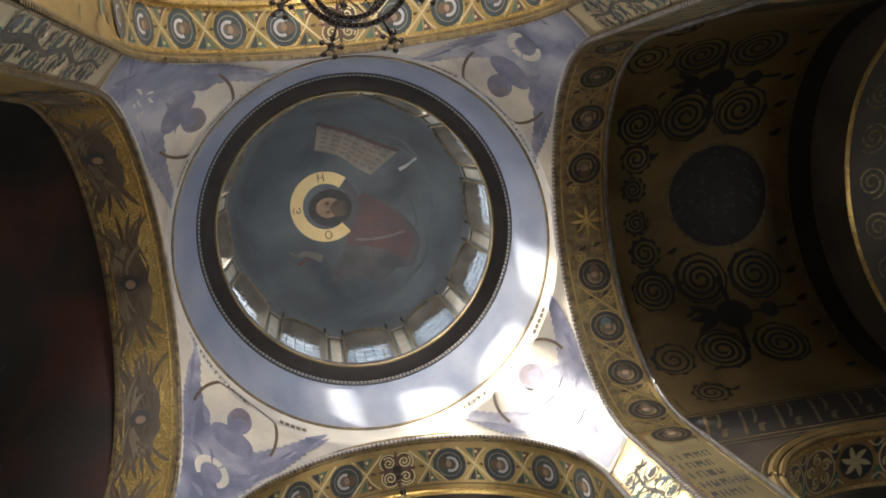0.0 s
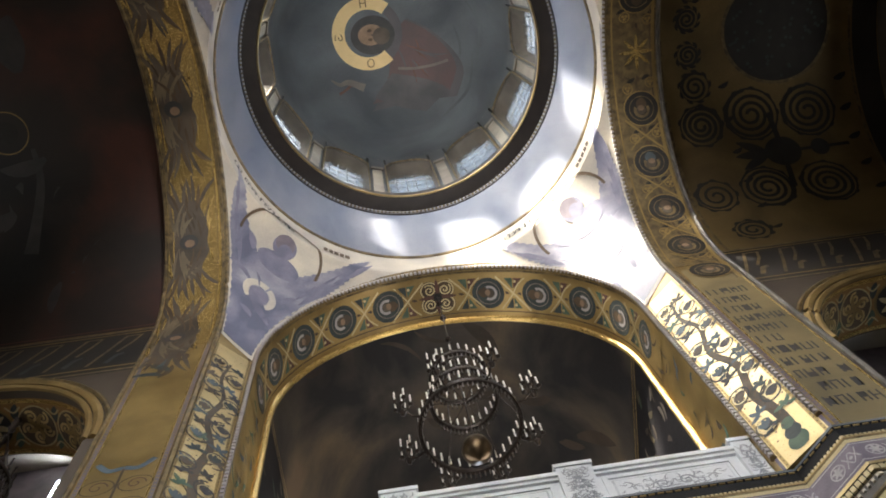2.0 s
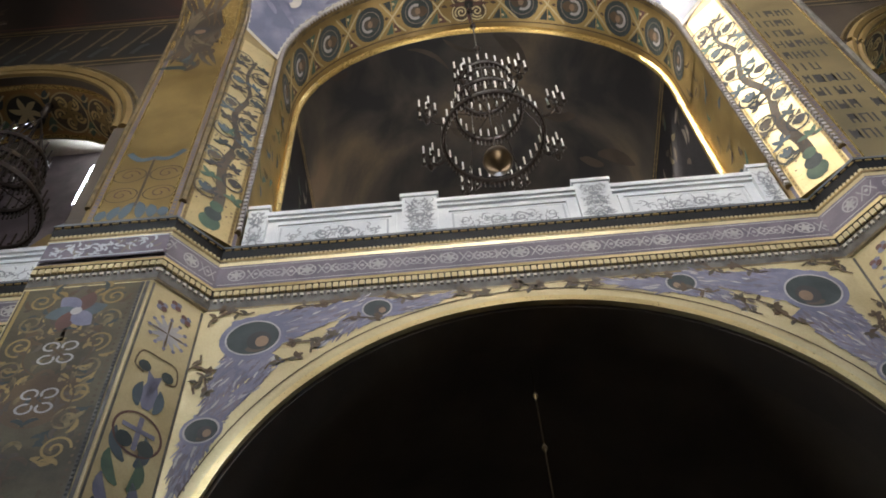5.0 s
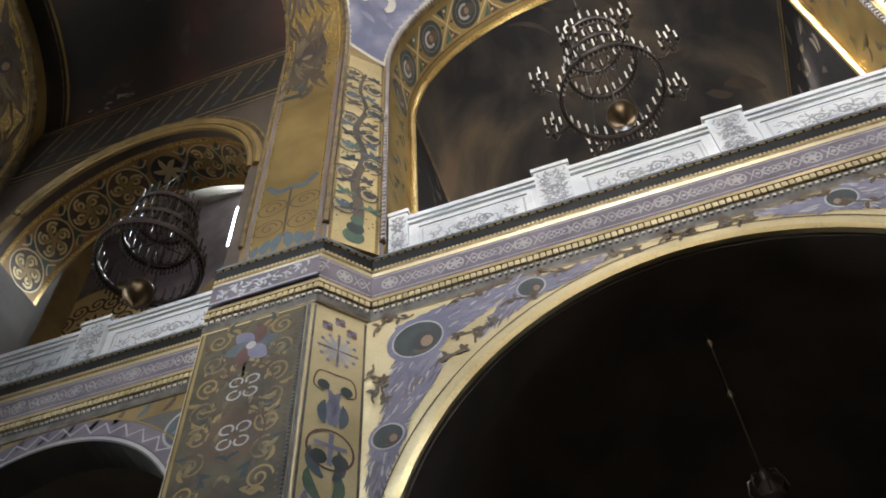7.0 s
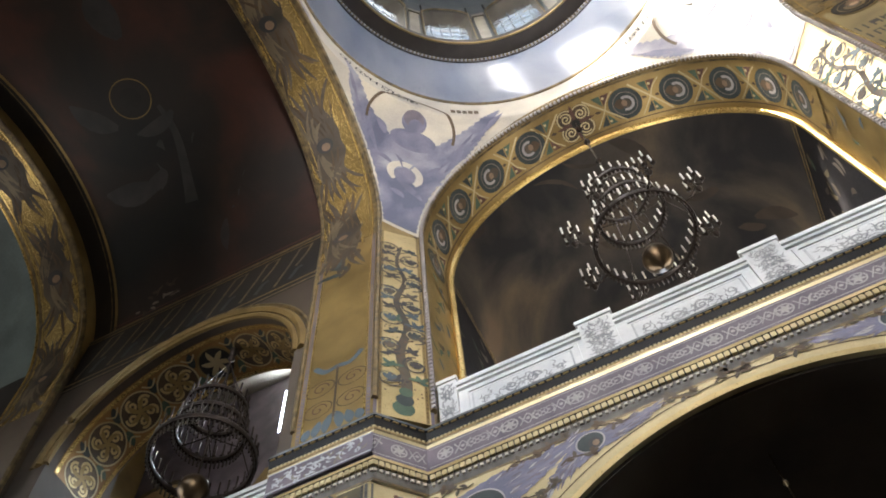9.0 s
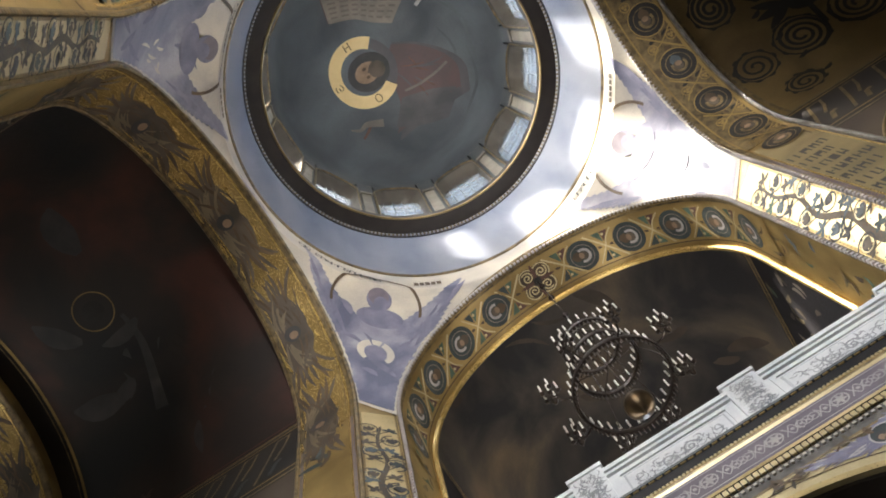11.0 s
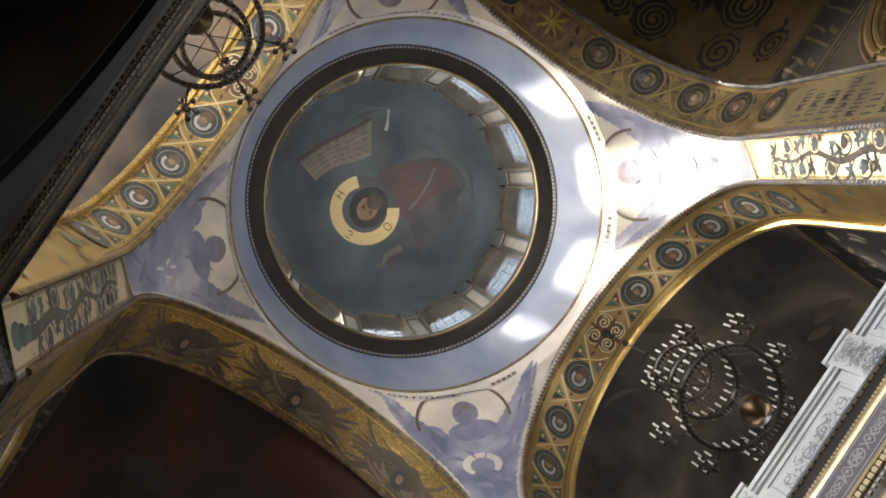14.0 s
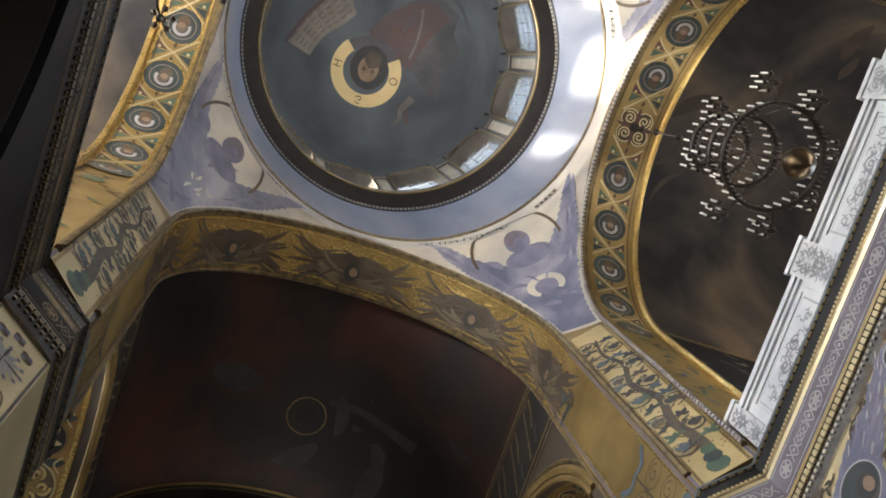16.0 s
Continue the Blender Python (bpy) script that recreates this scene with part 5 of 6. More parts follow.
SPRIGS = ((4.0, 10.12, 60), (3.45, 10.34, 170), (3.0, 10.30, 20), (2.55, 10.33, 35), (2.32, 10.02, 10), (2.5, 9.80, 200), (2.68, 9.50, 60), (3.2, 9.28, 35), (4.0, 9.62, 250), (4.0, 9.32, 300), (3.97, 8.96, 80), (0.95, 10.31, 15), (0.45, 10.30, 160), (0.25, 10.34, 20), (1.35, 10.36, 170))
for q in (1, -1):
    for x, z, r, one_wing, other in WINGS:
        p = Paint(P)
        x *= q
        wing(p, (x, z), -q, *other, 0.006)
        wing(p, (x, z), -q, *one_wing, 0.014)
        p.disc((x, z), r * 1.25, "wing", 0.0215, 24, 0.95)
        p.disc((x, z), r, "teal", 0.0235, 28, 0.92)
        p.ring((x, z), r - 0.01, r + 0.014, "grey_line", 0.0265, oval=0.92)
        p.disc((x - 0.25 * r * q, z - r * 0.18), r * 0.46, "hair", 0.0255, 16, 1.1)
        p.disc((x - 0.36 * r * q, z - r * 0.24), r * 0.25, "skin", 0.0275, 14, 1.2)
        p.disc((x - 0.15 * r * q, z - r * 0.62), r * 0.36, "umber", 0.0245, 14, 0.5)
        p.done("winged_roundel", FRONT[0])
    p = Paint(P)
    for k, (x, z, a) in enumerate(SPRIGS):
        h = 0.0285 + 0.0006 * k
        a = 180 - a if q > 0 else a
        ca, sa = math.cos(radians(a)), math.sin(radians(a))
        x *= q
        stem = curve([(x, z), (x + 0.12 * ca - 0.05 * sa, z + 0.12 * sa + 0.05 * ca), (x + 0.27 * ca, z + 0.24 * sa), (x + 0.40 * ca + 0.04 * sa, z + 0.36 * sa - 0.04 * ca)], 4)
        p.strip(stem, 0.028, "brown", h)
        for j, i in enumerate((3, 6, 9)):
            p.leaf(stem[i], a + (58 if j % 2 else -52), rnd.uniform(0.10, 0.15), 0.055, rnd.choice(("brown", "olive", "umber")), h + 0.0002, 0.4)
        for j in range(3):
            p.leaf(stem[-1], a - 60 + 60 * j, 0.10, 0.06, "brown" if k % 3 else "umber", h + 0.0003, 0)
    p.done("sprig_painting", FRONT[0])
# thin shell added inside the lower arch, dark to stand for its shade
for sy in (1, -1):
    s = Sheet()
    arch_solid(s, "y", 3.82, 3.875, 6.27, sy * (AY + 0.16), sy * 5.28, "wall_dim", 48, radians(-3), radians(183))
    s.make("arch_shade_shell", FRONT[0] if sy > 0 else FRONT[1], smooth=True)

# ---- lower wall beside the pier, in the long arm
AISLE = [o for o in scene.objects if o.name.startswith("wall_aisle")]
P = on_plane((0, 4.85, 0), (1, 0, 0), (0, 0, 1))
p = Paint(P)
c = (-8.9, 7.75)
arc = [(c[0] + 2.35 * math.cos(radians(a)), c[1] + 2.35 * math.sin(radians(a))) for a in range(0, 181, 4)]
grow = lambda k: [(c[0] + (x - c[0]) * k, c[1] + (z - c[1]) * k) for x, z in arc]
p.strip(grow(1.02), 0.05, "grey_line", 0.012)
p.strip(grow(1.095), 0.26, "frieze", 0.008)
zig = []
for i, a in enumerate(range(0, 181, 4)):
    r = 2.35 * (1.055 if i % 2 else 1.125)
    zig.append((c[0] + r * math.cos(radians(a)), c[1] + r * math.sin(radians(a))))
p.strip(zig, 0.035, "grey_line", 0.014)
p.strip(grow(1.16), 0.03, "gold_dark", 0.012)
p.done("zigzag_border", AISLE[2])
p = Paint(P)
p.rect(-11.9, -6.25, 10.15, 10.42, "gold_dark", 0.004)
for k in range(14):
    x = -11.6 + 0.4 * k
    p.leaf((x, 10.2), 30, 0.3, 0.09, rnd.choice(("brown", "blue", "green")), 0.008, 0.5)
for x in (-6.75, -11.2):
    p.disc((x, 9.75), 0.34, "blue", 0.010)
    p.ring((x, 9.75), 0.30, 0.34, "grey_line", 0.012)
    for k in range(6):
        p.leaf((x, 9.75), 60 * k, 0.2, 0.08, "wing", 0.014, 0.3)
for k in range(60):
    x, z = rnd.choice((rnd.uniform(-7.4, -6.45), rnd.uniform(-11.7, -10.6))), rnd.uniform(8.2, 9.95)
    if math.hypot(x - c[0], z - c[1]) > 3.05:
        p.leaf((x, z), rnd.uniform(0, 360), rnd.uniform(0.18, 0.30), 0.09, rnd.choice(("wing", "blue", "gold_dark")), 0.006 + 0.0001 * k, 0.5)
p.done("leaf_painting", AISLE[2])

# ---- gallery wall of the long arm: arch mouldings, scroll band, meander
GAL = [o for o in scene.objects if o.name.startswith("wall_gallery") and not o.name.startswith("wall_gallery_")]
for ob, (sx, sy) in zip(GAL, ((1, 1), (1, -1), (-1, 1), (-1, -1))):
    cx, r, zs = sx * 8.75, 2.55, 14.75
    face, drop = (VR, 0.0) if sx > 0 else (NW, -0.22)
    arc = [(cx + r * math.cos(math.pi * i / 48), zs + r * math.sin(math.pi * i / 48)) for i in range(49)]
    s = Sheet()
    for k, rr, m in ((1.0, 0.06, "gold_dark"), (1.06, 0.09, "gold_dark"), (1.12, 0.05, "mould")):
        s.tube([(cx + (x - cx) * k, sy * face, zs + (z - zs) * k) for x, z in arc], rr, m, 6)
    s.make("arch_moulding", ob, smooth=True)
    inner = lambda u, v, h: (cx + (r - h) * math.sin(u / r), sy * (4.85 + v), zs + (r - h) * math.cos(u / r))
    p = Paint(inner)
    p.strip([(-4.0 + 0.1 * i, 0) for i in range(81)], 1.15, "ochre", 0.004)
    for k in range(-4, 5):
        c = (k * 0.9, 0)
        if k == 0:
            p.disc(c, 0.40, "shade_black", 0.010)
            for j in range(6):
                p.leaf(c, 60 * j, 0.32, 0.12, "gold_pale", 0.013, 0.3)
            p.ring(c, 0.36, 0.41, "gold_dark", 0.014)
        else:
            p.disc(c, 0.43, "brown", 0.008, 28)
            p.ring(c, 0.40, 0.435, "gold_pale", 0.011, n=32)
            for j in range(5):
                a = radians(72 * j + 20 * k)
                p.spiral((c[0] + 0.22 * math.cos(a), 0.22 * math.sin(a)), 0.13, "gold_sheen", 1.4, 0.055, 0.011 + 0.0003 * j, 72 * j, 1 if k > 0 else -1)
                p.leaf(c, 72 * j + 36 + 20 * k, 0.30, 0.10, "gold", 0.0135, 0.5)
        for e in (1, -1):
            p.leaf((c[0] + 0.45, e * 0.12), e * 90, 0.34, 0.17, "green" if e > 0 else "teal", 0.009, 0.2)
            p.strip(curve([(c[0] + 0.30, e * 0.40), (c[0] + 0.45, e * 0.28), (c[0] + 0.60, e * 0.40)], 4), 0.035, "gold_pale", 0.012)
    for v in (-0.52, 0.52):
        p.strip([(-4.0 + 0.1 * i, v) for i in range(81)], 0.08, "gold_bright", 0.012)
    p.done("scroll_band", ob)
    # wall field, painted meander and the vault's lower frame
    flat = on_plane((0, sy * face, drop), (1, 0, 0), (0, 0, 1)) if sy > 0 else on_plane((0, sy * face, drop), (-1, 0, 0), (0, 0, 1))
    f = 1 if sy > 0 else -1
    p = Paint(flat)
    a, b = sorted((f * sx * (DX + 0.02), f * sx * EX))
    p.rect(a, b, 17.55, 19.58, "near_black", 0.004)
    for v, w, m in ((19.56, 0.10, "mould"), (19.42, 0.05, "gold_dark"), (17.80, 0.05, "gold_dark"), (17.62, 0.06, "mould")):
        p.strip([(a, v), ((a + b) / 2, v), (b, v)], w, m, 0.012)
    k = a + 0.2
    while k < b - 0.6:
        p.strip([(k, 17.95), (k + 0.25, 18.6), (k + 0.48, 19.28), (k + 0.78, 19.28), (k + 0.66, 18.9), (k + 0.45, 18.5)], 0.07, "mould", 0.010)
        p.strip([(k + 0.35, 18.0), (k + 0.5, 18.35), (k + 0.62, 18.4)], 0.11, "mould" if sx > 0 else "teal", 0.010)
        k += 0.8
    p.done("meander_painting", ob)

VAULTS = [o for o in scene.objects if o.name.startswith("barrel_vault")]
# right vault: dark spirals on old gold
P = on_soffit("x", 1, VR, VZ, 0)
k = VR * math.pi / 180
p = Paint(lambda u, v, h: P(u, v, h))
half = VR * math.pi / 2
us = [-half + 2 * half * i / 60 for i in range(61)]
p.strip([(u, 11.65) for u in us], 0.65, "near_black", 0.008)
p.strip([(u, 11.25) for u in us], 0.06, "mould", 0.010)
p.strip([(u, 6.35) for u in us], 0.08, "mould", 0.010)
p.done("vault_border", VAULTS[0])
p = Paint(P)
p.disc((0, 9.34), 1.42, "shade_black", 0.010, 48)
p.ring((0, 9.34), 1.34, 1.42, "mould", 0.013, n=48)
for j in range(60):
    a, q = rnd.uniform(0, 6.28), 1.25 * math.sqrt(rnd.random())
    p.disc((q * math.cos(a), 9.34 + q * math.sin(a)), 0.045, "teal", 0.014, 8)
p.done("great_medallion", VAULTS[0])
for d, x, r in ((29, 8.46, 0.66), (30, 9.92, 0.66), (31, 7.15, 0.52), (58, 8.26, 0.62), (59, 9.75, 0.64), (59, 6.95, 0.48), (-31, 9.84, 0.66), (-31, 8.4, 0.66), (-30, 7.15, 0.52), (-58, 8.3, 0.62), (-59, 9.7, 0.64), (-59, 6.95, 0.48), (17, 7.15, 0.36), (6, 7.05, 0.27), (-6, 7.05, 0.27), (-17, 7.15, 0.36), (78, 7.3, 0.4), (-78, 7.3, 0.4)):
    p = Paint(P)
    sense = 1 if d > 0 else -1
    p.spiral((d * k, x), r, "shade_black", 3.2 if r > 0.5 else 2.2, 0.088 if r > 0.5 else 0.07, 0.009, rnd.uniform(0, 360), sense)
    p.ring((d * k, x), r * 0.98, r * 1.06, "shade_black", 0.008, n=36)
    for j in range(9):
        p.leaf((d * k + r * 1.0 * math.cos(0.7 * j), x + r * 1.0 * math.sin(0.7 * j)), math.degrees(0.7 * j) + 60, 0.2, 0.08, "shade_black", 0.008, 0.5)
    p.done("spiral_ornament", VAULTS[0])
for q in (1, -1):
    p = Paint(P)
    c = (q * 44 * k, 9.0)
    p.disc(c, 0.42, "shade_black", 0.009, 20, 1.1)
    for j in range(3):
        p.leaf((c[0], c[1] - 0.35), -90 + 28 * (j - 1), 0.85, 0.24, "shade_black", 0.008, 0.0)
    p.strip([(c[0], c[1]), (c[0], c[1] + 0.8), (c[0], c[1] + 1.7)], 0.09, "shade_black", 0.008)
    p.disc((c[0], c[1] + 0.95), 0.24, "shade_black", 0.009, 16)
    p.strip([(c[0] - 1.1, c[1] - 0.1), (c[0], c[1]), (c[0] + 1.1, c[1] - 0.1)], 0.14, "shade_black", 0.008)
    for j in range(6):
        p.leaf((q * (20 + 11 * j) * k, 10.75), 90, 0.35, 0.16, "shade_black", 0.008, 0.4)
        p.leaf((q * (18 + 12 * j) * k, 7.75), 80 * q, 0.3, 0.12, "shade_black", 0.008, 0.6)
    p.done("palmette_ornament", VAULTS[0])
# left vault: frame, halo, dim figure strokes
P = on_soffit("x", -1, NR, NZ, 0)
rim = NR * math.acos((19.47 - NZ) / NR)
us = [-rim + 2 * rim * i / 60 for i in range(61)]
p = Paint(P)
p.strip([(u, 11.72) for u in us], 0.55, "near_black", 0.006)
p.strip([(u, 11.42) for u in us], 0.07, "gold", 0.010)
p.strip([(u, 11.54) for u in us], 0.03, "mould", 0.010)
for q in (1, -1):
    p.strip([(q * rim, 5.9), (q * rim, 8.5), (q * rim, 11.45)], 0.10, "gold", 0.012)
    p.strip([(q * (rim - 0.14), 5.9), (q * (rim - 0.14), 8.5), (q * (rim - 0.14), 11.45)], 0.03, "red_brown", 0.012)
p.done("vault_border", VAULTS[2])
p = Paint(P)
p.ring((0.13, 9.25), 0.47, 0.50, "gold_dark", 0.016)
p.disc((0.13, 9.25), 0.26, "shade_black", 0.010, 18)
p.strip(curve([(0.55, 8.75), (1.3, 8.7), (2.4, 8.9), (3.0, 9.0)]), [0.10 + 0.010 * i for i in range(25)], "hair", 0.012)
for u, d, a, n, w, m in ((1.5, 7.4, 35, 1.4, 0.7, "vault_red"), (2.6, 6.9, 20, 1.5, 0.8, "vault_red"), (3.2, 8.2, 50, 1.2, 0.6, "vault_red"), (0.6, 9.9, 120, 1.2, 0.5, "hair"), (2.2, 9.7, 80, 1.3, 0.6, "hair"), (-1.2, 8.6, 170, 1.4, 0.7, "hair"), (-2.6, 8.0, 190, 1.2, 0.5, "vault_red")):
    p.leaf((u, d), a, n, w, m, 0.011, 0.4)
for k in range(16):
    p.leaf((rim - rnd.uniform(0.2, 0.7), 10.3 + rnd.uniform(-0.5, 0.5)), rnd.uniform(0, 360), rnd.uniform(0.12, 0.3), 0.08, rnd.choice(("scroll", "umber", "wall_dim")), 0.013 + 0.0003 * k, 0.6)
for j in range(26):
    p.leaf((rnd.uniform(0.8, 4.6), rnd.uniform(6.6, 10.4)), rnd.uniform(-30, 60), rnd.uniform(0.5, 1.3), rnd.uniform(0.15, 0.45), rnd.choice(("hair", "vault_red", "vault_red")), 0.005 + 0.0002 * j, rnd.uniform(-0.6, 0.6))
p.done("figure_painting", VAULTS[2])
# vaults over the choir galleries: frames and cloud shapes
for ob, sy in zip(VAULTS[4:6], (1, -1)):
    P = on_soffit("y", sy, WR, WZ, 0)
    half = WR * math.pi / 2
    p = Paint(P)
    for q in (1, -1):
        for e, w in ((0.02, 0.06), (0.20, 0.05)):
            p.strip([(q * (half - e), 5.8), (q * (half - e), 9), (q * (half - e), 12.4)], w, "gold_bright", 0.012)
    p.done("vault_border", ob)
    p = Paint(P)
    for j in range(34):
        p.leaf((rnd.uniform(-4.5, 4.5), rnd.uniform(6.0, 10)), rnd.uniform(-30, 30) + (180 if j % 2 else 0), rnd.uniform(0.6, 1.5), rnd.uniform(0.12, 0.4), rnd.choice(("vault_brown", "vault_brown", "wall_dim")), 0.005 + 0.0002 * j, rnd.uniform(-0.6, 0.6))
    p.done("cloud_painting", ob)

# leaf scrolls and a gilt arch edge on the side walls of the choir gallery
SIDE = [o for o in scene.objects if o.name.startswith("wall_gallery_side")]
for ob, sx in zip(SIDE[:2], (1, -1)):
    P = on_plane((sx * WR, 0, 0), (0, -sx, 0), (0, 0, 1))
    p = Paint(P)
    for k in range(40):
        y, z = rnd.uniform(5.9, 12.2), rnd.uniform(16.4, 19.1)
        p.leaf((-sx * y, z), rnd.uniform(0, 360), rnd.uniform(0.25, 0.5), rnd.uniform(0.08, 0.16), rnd.choice(("olive", "umber", "scroll", "green")), 0.006 + 0.0003 * k, 0.7)
    arc = [(-sx * (8.6 + 2.05 * math.cos(math.pi * i / 40)), 14.2 + 2.05 * math.sin(math.pi * i / 40)) for i in range(41)]
    p.strip(arc, 0.22, "gold", 0.020)
    p.strip([(a, b + 0.2) for a, b in arc], 0.05, "gold_bright", 0.022)
    p.done("leaf_painting", ob)

# gilded lunette on the far wall of the corner gallery
OUT = [o for o in scene.objects if o.name.startswith("wall_outer")]
p = Paint(on_plane((0, 7.6, 0), (1, 0, 0), (0, 0, 1)))
p.disc((-12.2, 16.75), 1.45, "halo", 0.006, 32)
for k in range(12):
    a = 0.524 * k
    p.spiral((-12.2 + 0.85 * math.cos(a), 16.75 + 0.85 * math.sin(a)), 0.26, "brown", 1.6, 0.06, 0.010, 60 * k)
    p.leaf((-12.2, 16.75), 30 * k, 0.5, 0.12, "brown", 0.009, 0.4)
p.ring((-12.2, 16.75), 1.40, 1.55, "mould", 0.012, n=40)
for k in range(9):
    p.strip(curve([(-10.2 + 0.14 * k, 14.5), (-9.9 + 0.10 * k, 16.0), (-9.2 + 0.05 * k, 17.2)]), 0.05, "gold_dark", 0.010)
p.done("lunette_painting", OUT[2])

# ---------------------------------------------------------------- balustrades


def balustrade(x0, x1, y, posts, ends, label):
    """White marble parapet along x; posts: centres of the broad posts, ends: of the narrow ones."""
    root = new("balustrade")
    root.location = ((x0 + x1) / 2, y, ZG)
    tagged(root, label, "balustrade")
    inv = Matrix.Translation(-Vector(root.location))

    def add(s, name):
        s.v = [tuple(inv @ Vector(v)) for v in s.v]
        return s.make(name, root)

    allposts = sorted([(c, 0.26) for c in posts] + [(c, 0.15) for c in ends])
    for c, w in allposts:
        s = Sheet()
        s.box(c - w, c + w, y - 0.08, y + 0.25, ZG, 12.9, "marble")
        s.box(c - w - 0.03, c + w + 0.03, y - 0.11, y + 0.28, 12.86, 12.94, "marble")
        s.box(c - w - 0.02, c + w + 0.02, y - 0.10, y + 0.27, ZG, ZG + 0.14, "marble")
        post = add(s, "post")
        # flat dark strokes put the shadows of the post's carving into colour
        p = Paint(on_plane((c, y - 0.08, 12.36), (1, 0, 0), (0, 0, 1)))
        for k in range(int(300 * w)):
            e = rnd.uniform(0, w - 0.09)
            v, a, n = rnd.uniform(-0.42, 0.38), rnd.uniform(0, 360), rnd.uniform(0.07, 0.13)
            for side in (1, -1):
                p.leaf((side * e, v), a if side > 0 else 180 - a, n, 0.020, "carving", 0.004 + 0.0001 * k, 1.1 * side)
        p.v = [tuple(inv @ Vector(v)) for v in p.v]
        tagged(p.done("carved_panel", root), kind="stuff")
    for (a, wa), (b, wb) in zip(allposts, allposts[1:]):
        l, r = a + wa, b - wb
        s = Sheet()
        s.box(l, r, y, y + 0.16, ZG, 12.62, "marble")
        s.box(l + 0.08, r - 0.08, y - 0.025, y, ZG + 0.12, ZG + 0.2, "marble")
        s.box(l + 0.08, r - 0.08, y - 0.025, y, 12.50, 12.58, "marble")
        s.box(l + 0.08, l + 0.16, y - 0.025, y, ZG + 0.2, 12.50, "marble")
        s.box(r - 0.16, r - 0.08, y - 0.025, y, ZG + 0.2, 12.50, "marble")
        s.box(l + 0.20, r - 0.20, y - 0.006, y, ZG + 0.24, 12.46, "marble_grey")
        s.box(l + 0.23, r - 0.23, y - 0.015, y, ZG + 0.27, 12.43, "marble")
        add(s, "panel")
        # relief drawn as flat grey strokes, its shadows painted on the marble
        p = Paint(on_plane((0, y - 0.015, 12.22), (1, 0, 0), (0, 0, 1)))
        mid_u, span = (l + r) / 2, (r - l) / 2 - 0.3
        for k in range(44):
            e, v, a, n = span * rnd.random() ** 1.3, rnd.uniform(-0.16, 0.10), rnd.uniform(0, 360), rnd.uniform(0.07, 0.14)
            for side in (1, -1):
                p.leaf((mid_u + side * e, v), a if side > 0 else 180 - a, n, 0.020, "carving", 0.004 + 0.0001 * k, 1.2 * side)
        for side in (1, -1):
            p.spiral((mid_u + side * 0.17, -0.02), 0.12, "carving", 1.5, 0.028, 0.010, 0, side)
        p.v = [tuple(inv @ Vector(v)) for v in p.v]
        tagged(p.done("carved_relief", root), kind="stuff")
        s = Sheet()
        s.box(l, r, y - 0.05, y + 0.21, 12.62, 12.68, "marble")
        s.box(l, r, y - 0.09, y + 0.25, 12.68, 12.77, "marble")
        add(s, "rail")
    return root


balustrade(-3.9, 3.9, 4.74, (-1.32, 1.24), (-3.72, 3.74), "white carved marble balustrade on the choir gallery cornice")
balustrade(-11.6, -6.3, 5.0, (-9.1,), (-6.45, -11.4), "white carved marble parapet in the long arm's gallery")

# ---------------------------------------------------------------- chandeliers


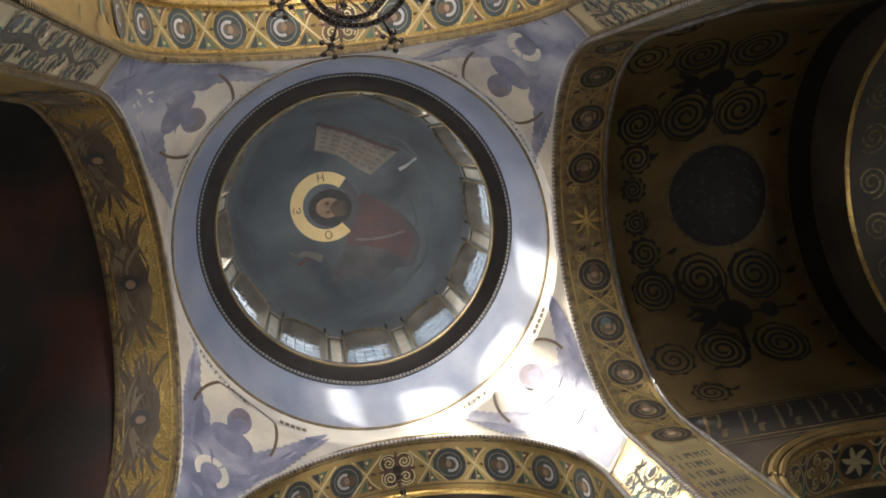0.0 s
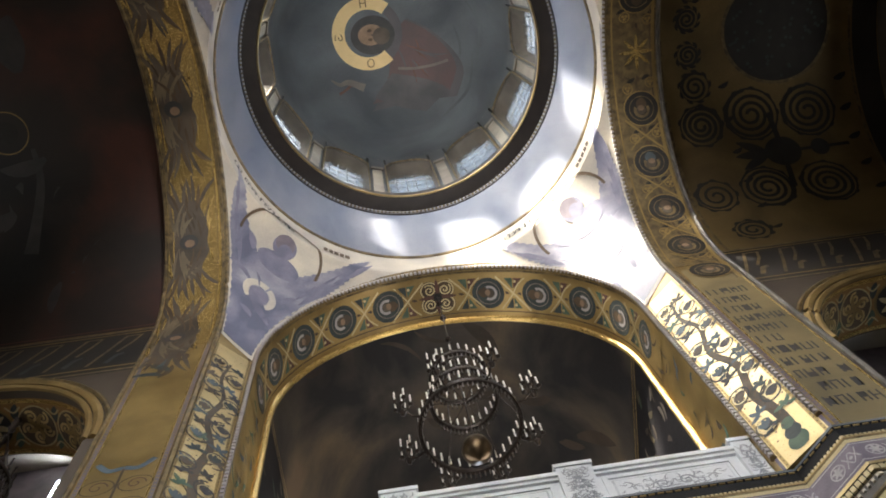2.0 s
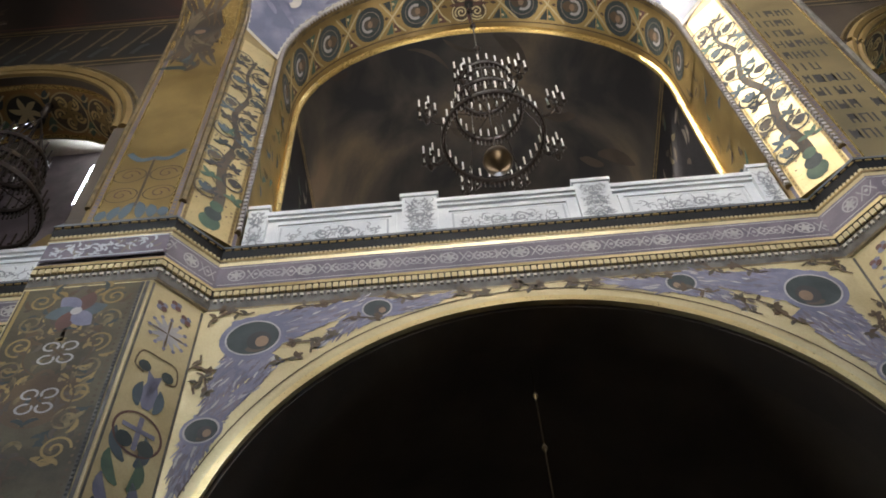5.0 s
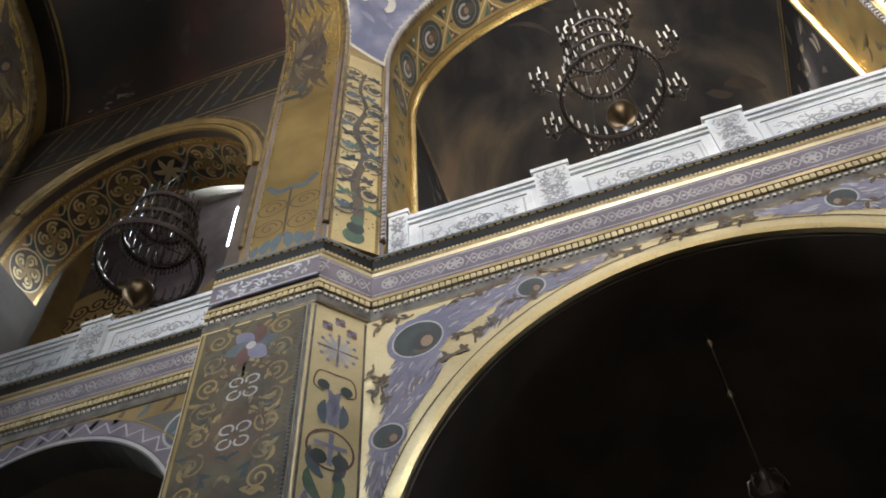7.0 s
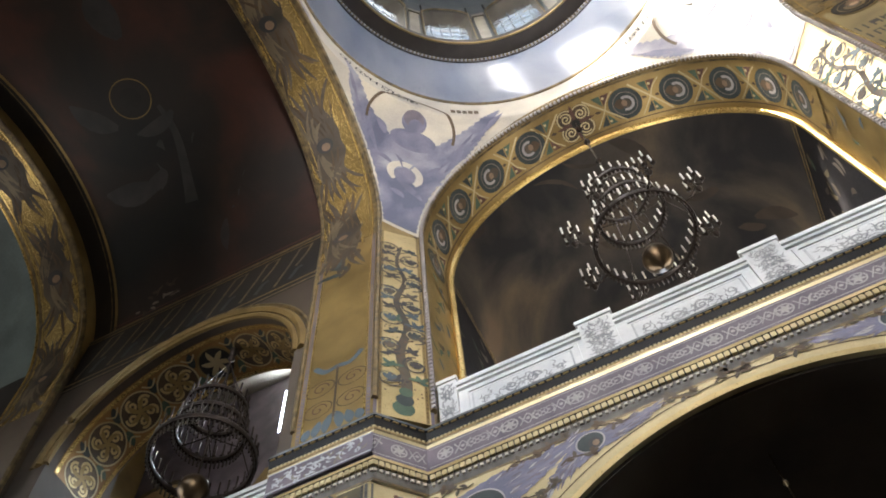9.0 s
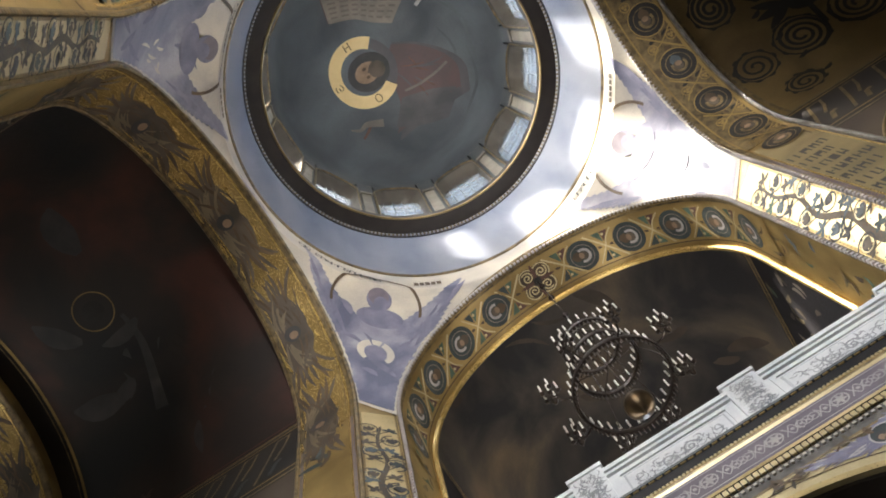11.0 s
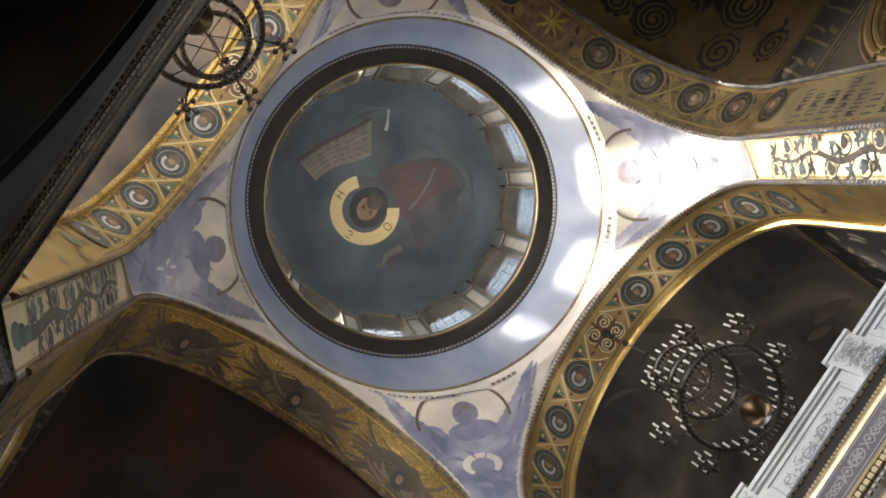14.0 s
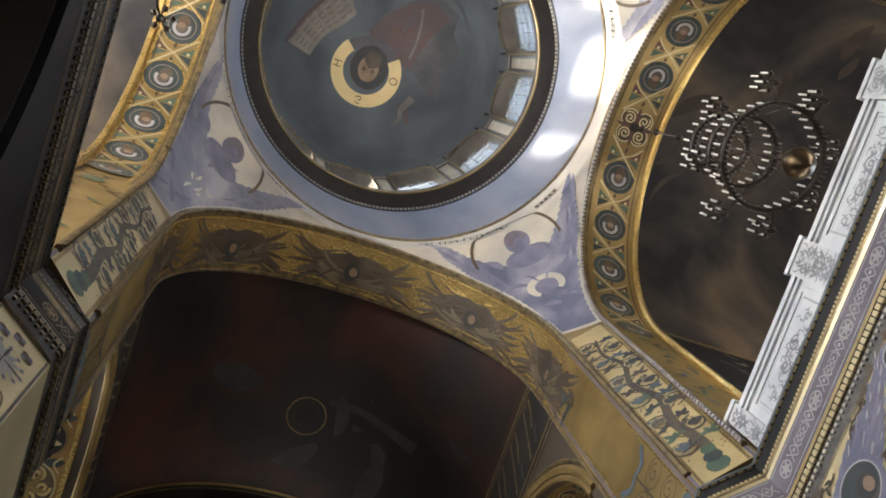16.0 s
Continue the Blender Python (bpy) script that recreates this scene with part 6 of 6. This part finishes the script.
def chandelier(at, top, label, group, arms=8, wax="candle", rise=1.0):
    """A three-tier ring chandelier; at: centre of its lowest great ring, top: height of its hook."""
    root = tagged(new("chandelier"), label, "chandelier", group)
    root.location = at

    def ring(r, z, h, name, n):
        s = Sheet()
        s.lathe([(r - 0.03, z), (r + 0.03, z), (r + 0.045, z + h * 0.5), (r + 0.03, z + h), (r - 0.03, z + h), (r - 0.045, z + h * 0.5), (r - 0.03, z)], "iron", 48)
        hoop = s.make(name, root, smooth=True)
        s = Sheet()
        for k in range(n * 2):
            a = 6.28319 * (k + 0.25) / (n * 2)
            s.box(r * math.cos(a) - 0.012, r * math.cos(a) + 0.012, r * math.sin(a) - 0.012, r * math.sin(a) + 0.012, z - 0.17, z, "iron")
        tagged(s.make("pendant_fringe", hoop, fix=False), kind="stuff")
        for k in range(n):
            a = 6.28319 * (k + 0.5) / n
            candle(r * math.cos(a), r * math.sin(a), z + h, hoop)

    cup = Sheet()
    cup.lathe([(0.008, -0.02), (0.035, 0.0), (0.05, 0.035), (0.018, 0.04), (0.018, 0.36), (0.009, 0.375), (0.002, 0.375)], wax, 8)
    cup.m = [cup.slot("iron") if i < 24 else m for i, m in enumerate(cup.m)]
    cupmesh = []

    def candle(x, y, z, parent):
        if not cupmesh:
            ob = cup.make("candle", parent)
            cupmesh.append(ob.data)
        else:
            ob = new("candle", cupmesh[0])
            ob.parent = parent
        ob.location = (x, y, z)

    ring(0.88, 0.0, 0.12, "great_ring", 32)
    ring(0.62, 1.05 * rise, 0.11, "middle_ring", 26)
    ring(0.54, 1.95 * rise, 0.10, "upper_ring", 20)
    for k in range(arms):
        a = 6.28319 * k / 8 + 0.393
        c, sn = math.cos(a), math.sin(a)
        s = Sheet()
        s.tube([(0.9 * c, 0.9 * sn, 0.06), (1.05 * c, 1.05 * sn, 0.0), (1.22 * c, 1.22 * sn, 0.12), (1.22 * c, 1.22 * sn, 0.34)], 0.02, "iron", 6)
        for j in range(5):
            b = 6.28319 * j / 5
            s.tube([(1.22 * c, 1.22 * sn, 0.2), (1.22 * c + 0.10 * math.cos(b), 1.22 * sn + 0.10 * math.sin(b), 0.16), (1.22 * c + 0.15 * math.cos(b), 1.22 * sn + 0.15 * math.sin(b), 0.28)], 0.013, "iron", 5)
        s.lathe([(0.004, -0.14), (0.04, -0.08), (0.06, 0.0), (0.02, 0.06)], "iron", 10, (1.22 * c, 1.22 * sn, 0.05))
        arm = s.make("arm", root, smooth=True)
        for j in range(5):
            b = 6.28319 * j / 5
            candle(1.22 * c + 0.15 * math.cos(b), 1.22 * sn + 0.15 * math.sin(b), 0.29, arm)
        candle(1.22 * c, 1.22 * sn, 0.36, arm)
    for k in range(6):
        s = Sheet()
        a = 6.28319 * k / 6
        c, sn = math.cos(a), math.sin(a)
        s.tube([(0.9 * c, 0.9 * sn, 0.1), (0.62 * c, 0.62 * sn, 1.1 * rise), (0.54 * c, 0.54 * sn, 2.0 * rise), (0.03 * c, 0.03 * sn, 2.9)], 0.012, "iron", 5)
        s.tube([(0.62 * c, 0.62 * sn, 1.1 * rise), (0.30 * c, 0.30 * sn, rise), (0.0, 0.0, 0.95 * rise)], 0.010, "iron", 5)
        s.make("hanging_rod", root, smooth=True)
    s = Sheet()
    s.lathe([(0.01, 0.06), (0.12, 0.0), (0.22, -0.12), (0.26, -0.27), (0.24, -0.36), (0.15, -0.50), (0.04, -0.57), (0.008, -0.62)][::-1], "brass", 28, (0, 0, -0.45))
    s.tube([(0, 0, -0.4), (0, 0, 1.0), (0, 0, 3.0)], 0.018, "iron", 6)
    s.make("bowl", root, smooth=True)
    s = Sheet()
    h = top - at[2]
    z = 3.0
    s.tube([(0, 0, z), (0, 0, h)], 0.016, "iron", 6)
    for q in (0.25, 0.6, 0.85):
        s.lathe([(0.01, -0.09), (0.06, -0.03), (0.075, 0.02), (0.03, 0.07), (0.01, 0.12)], "iron", 12, (0, 0, z + (h - z) * q))
    s.make("chain", root, smooth=True)
    return root


one = chandelier((0, 5.15, 15.24), YZ + YR, "dark bronze ring chandelier with white candle tubes hanging from the arch", "ring chandeliers")
two = chandelier((0, -5.10, 15.24), YZ + YR, "dark bronze ring chandelier with white candle tubes hanging from the arch", "ring chandeliers")
# its candle tubes are coloured as dark iron to stand for shade
three = chandelier((-8.25, 4.72, 13.75), 17.28, "dark bronze ring chandelier hanging in the gallery arch", "ring chandeliers", 0, "iron", 0.7)

# the long rod of a lamp below the choir gallery
s = Sheet()
s.tube([(0, 0, 0), (0, 0, 2.95)], 0.011, "brass", 6)
for z in (1.28, 2.15):
    s.lathe([(0.01, -0.07), (0.04, 0.0), (0.01, 0.07)], "mould", 10, (0, 0, z))
rod = s.make("hanging_lamp", smooth=True)
rod.location = (0, 5.8, 7.55)
tagged(rod, "hanging lamp on a long thin brass rod under the gallery", "hanging lamp")
s = Sheet()
s.lathe([(0.01, -0.42), (0.10, -0.36), (0.16, -0.24), (0.13, -0.1), (0.06, 0.0), (0.07, 0.1), (0.02, 0.16)], "iron", 20)
s.make("lamp_body", rod, smooth=True)
for k in range(8):
    a = 0.785 * k
    s = Sheet()
    s.tube([(0.1 * math.cos(a), 0.1 * math.sin(a), 0.1), (0.18 * math.cos(a), 0.18 * math.sin(a), 0.05), (0.21 * math.cos(a), 0.21 * math.sin(a), -0.1), (0.15 * math.cos(a), 0.15 * math.sin(a), -0.22)], 0.012, "iron", 5)
    s.make("bracket", rod, smooth=True)
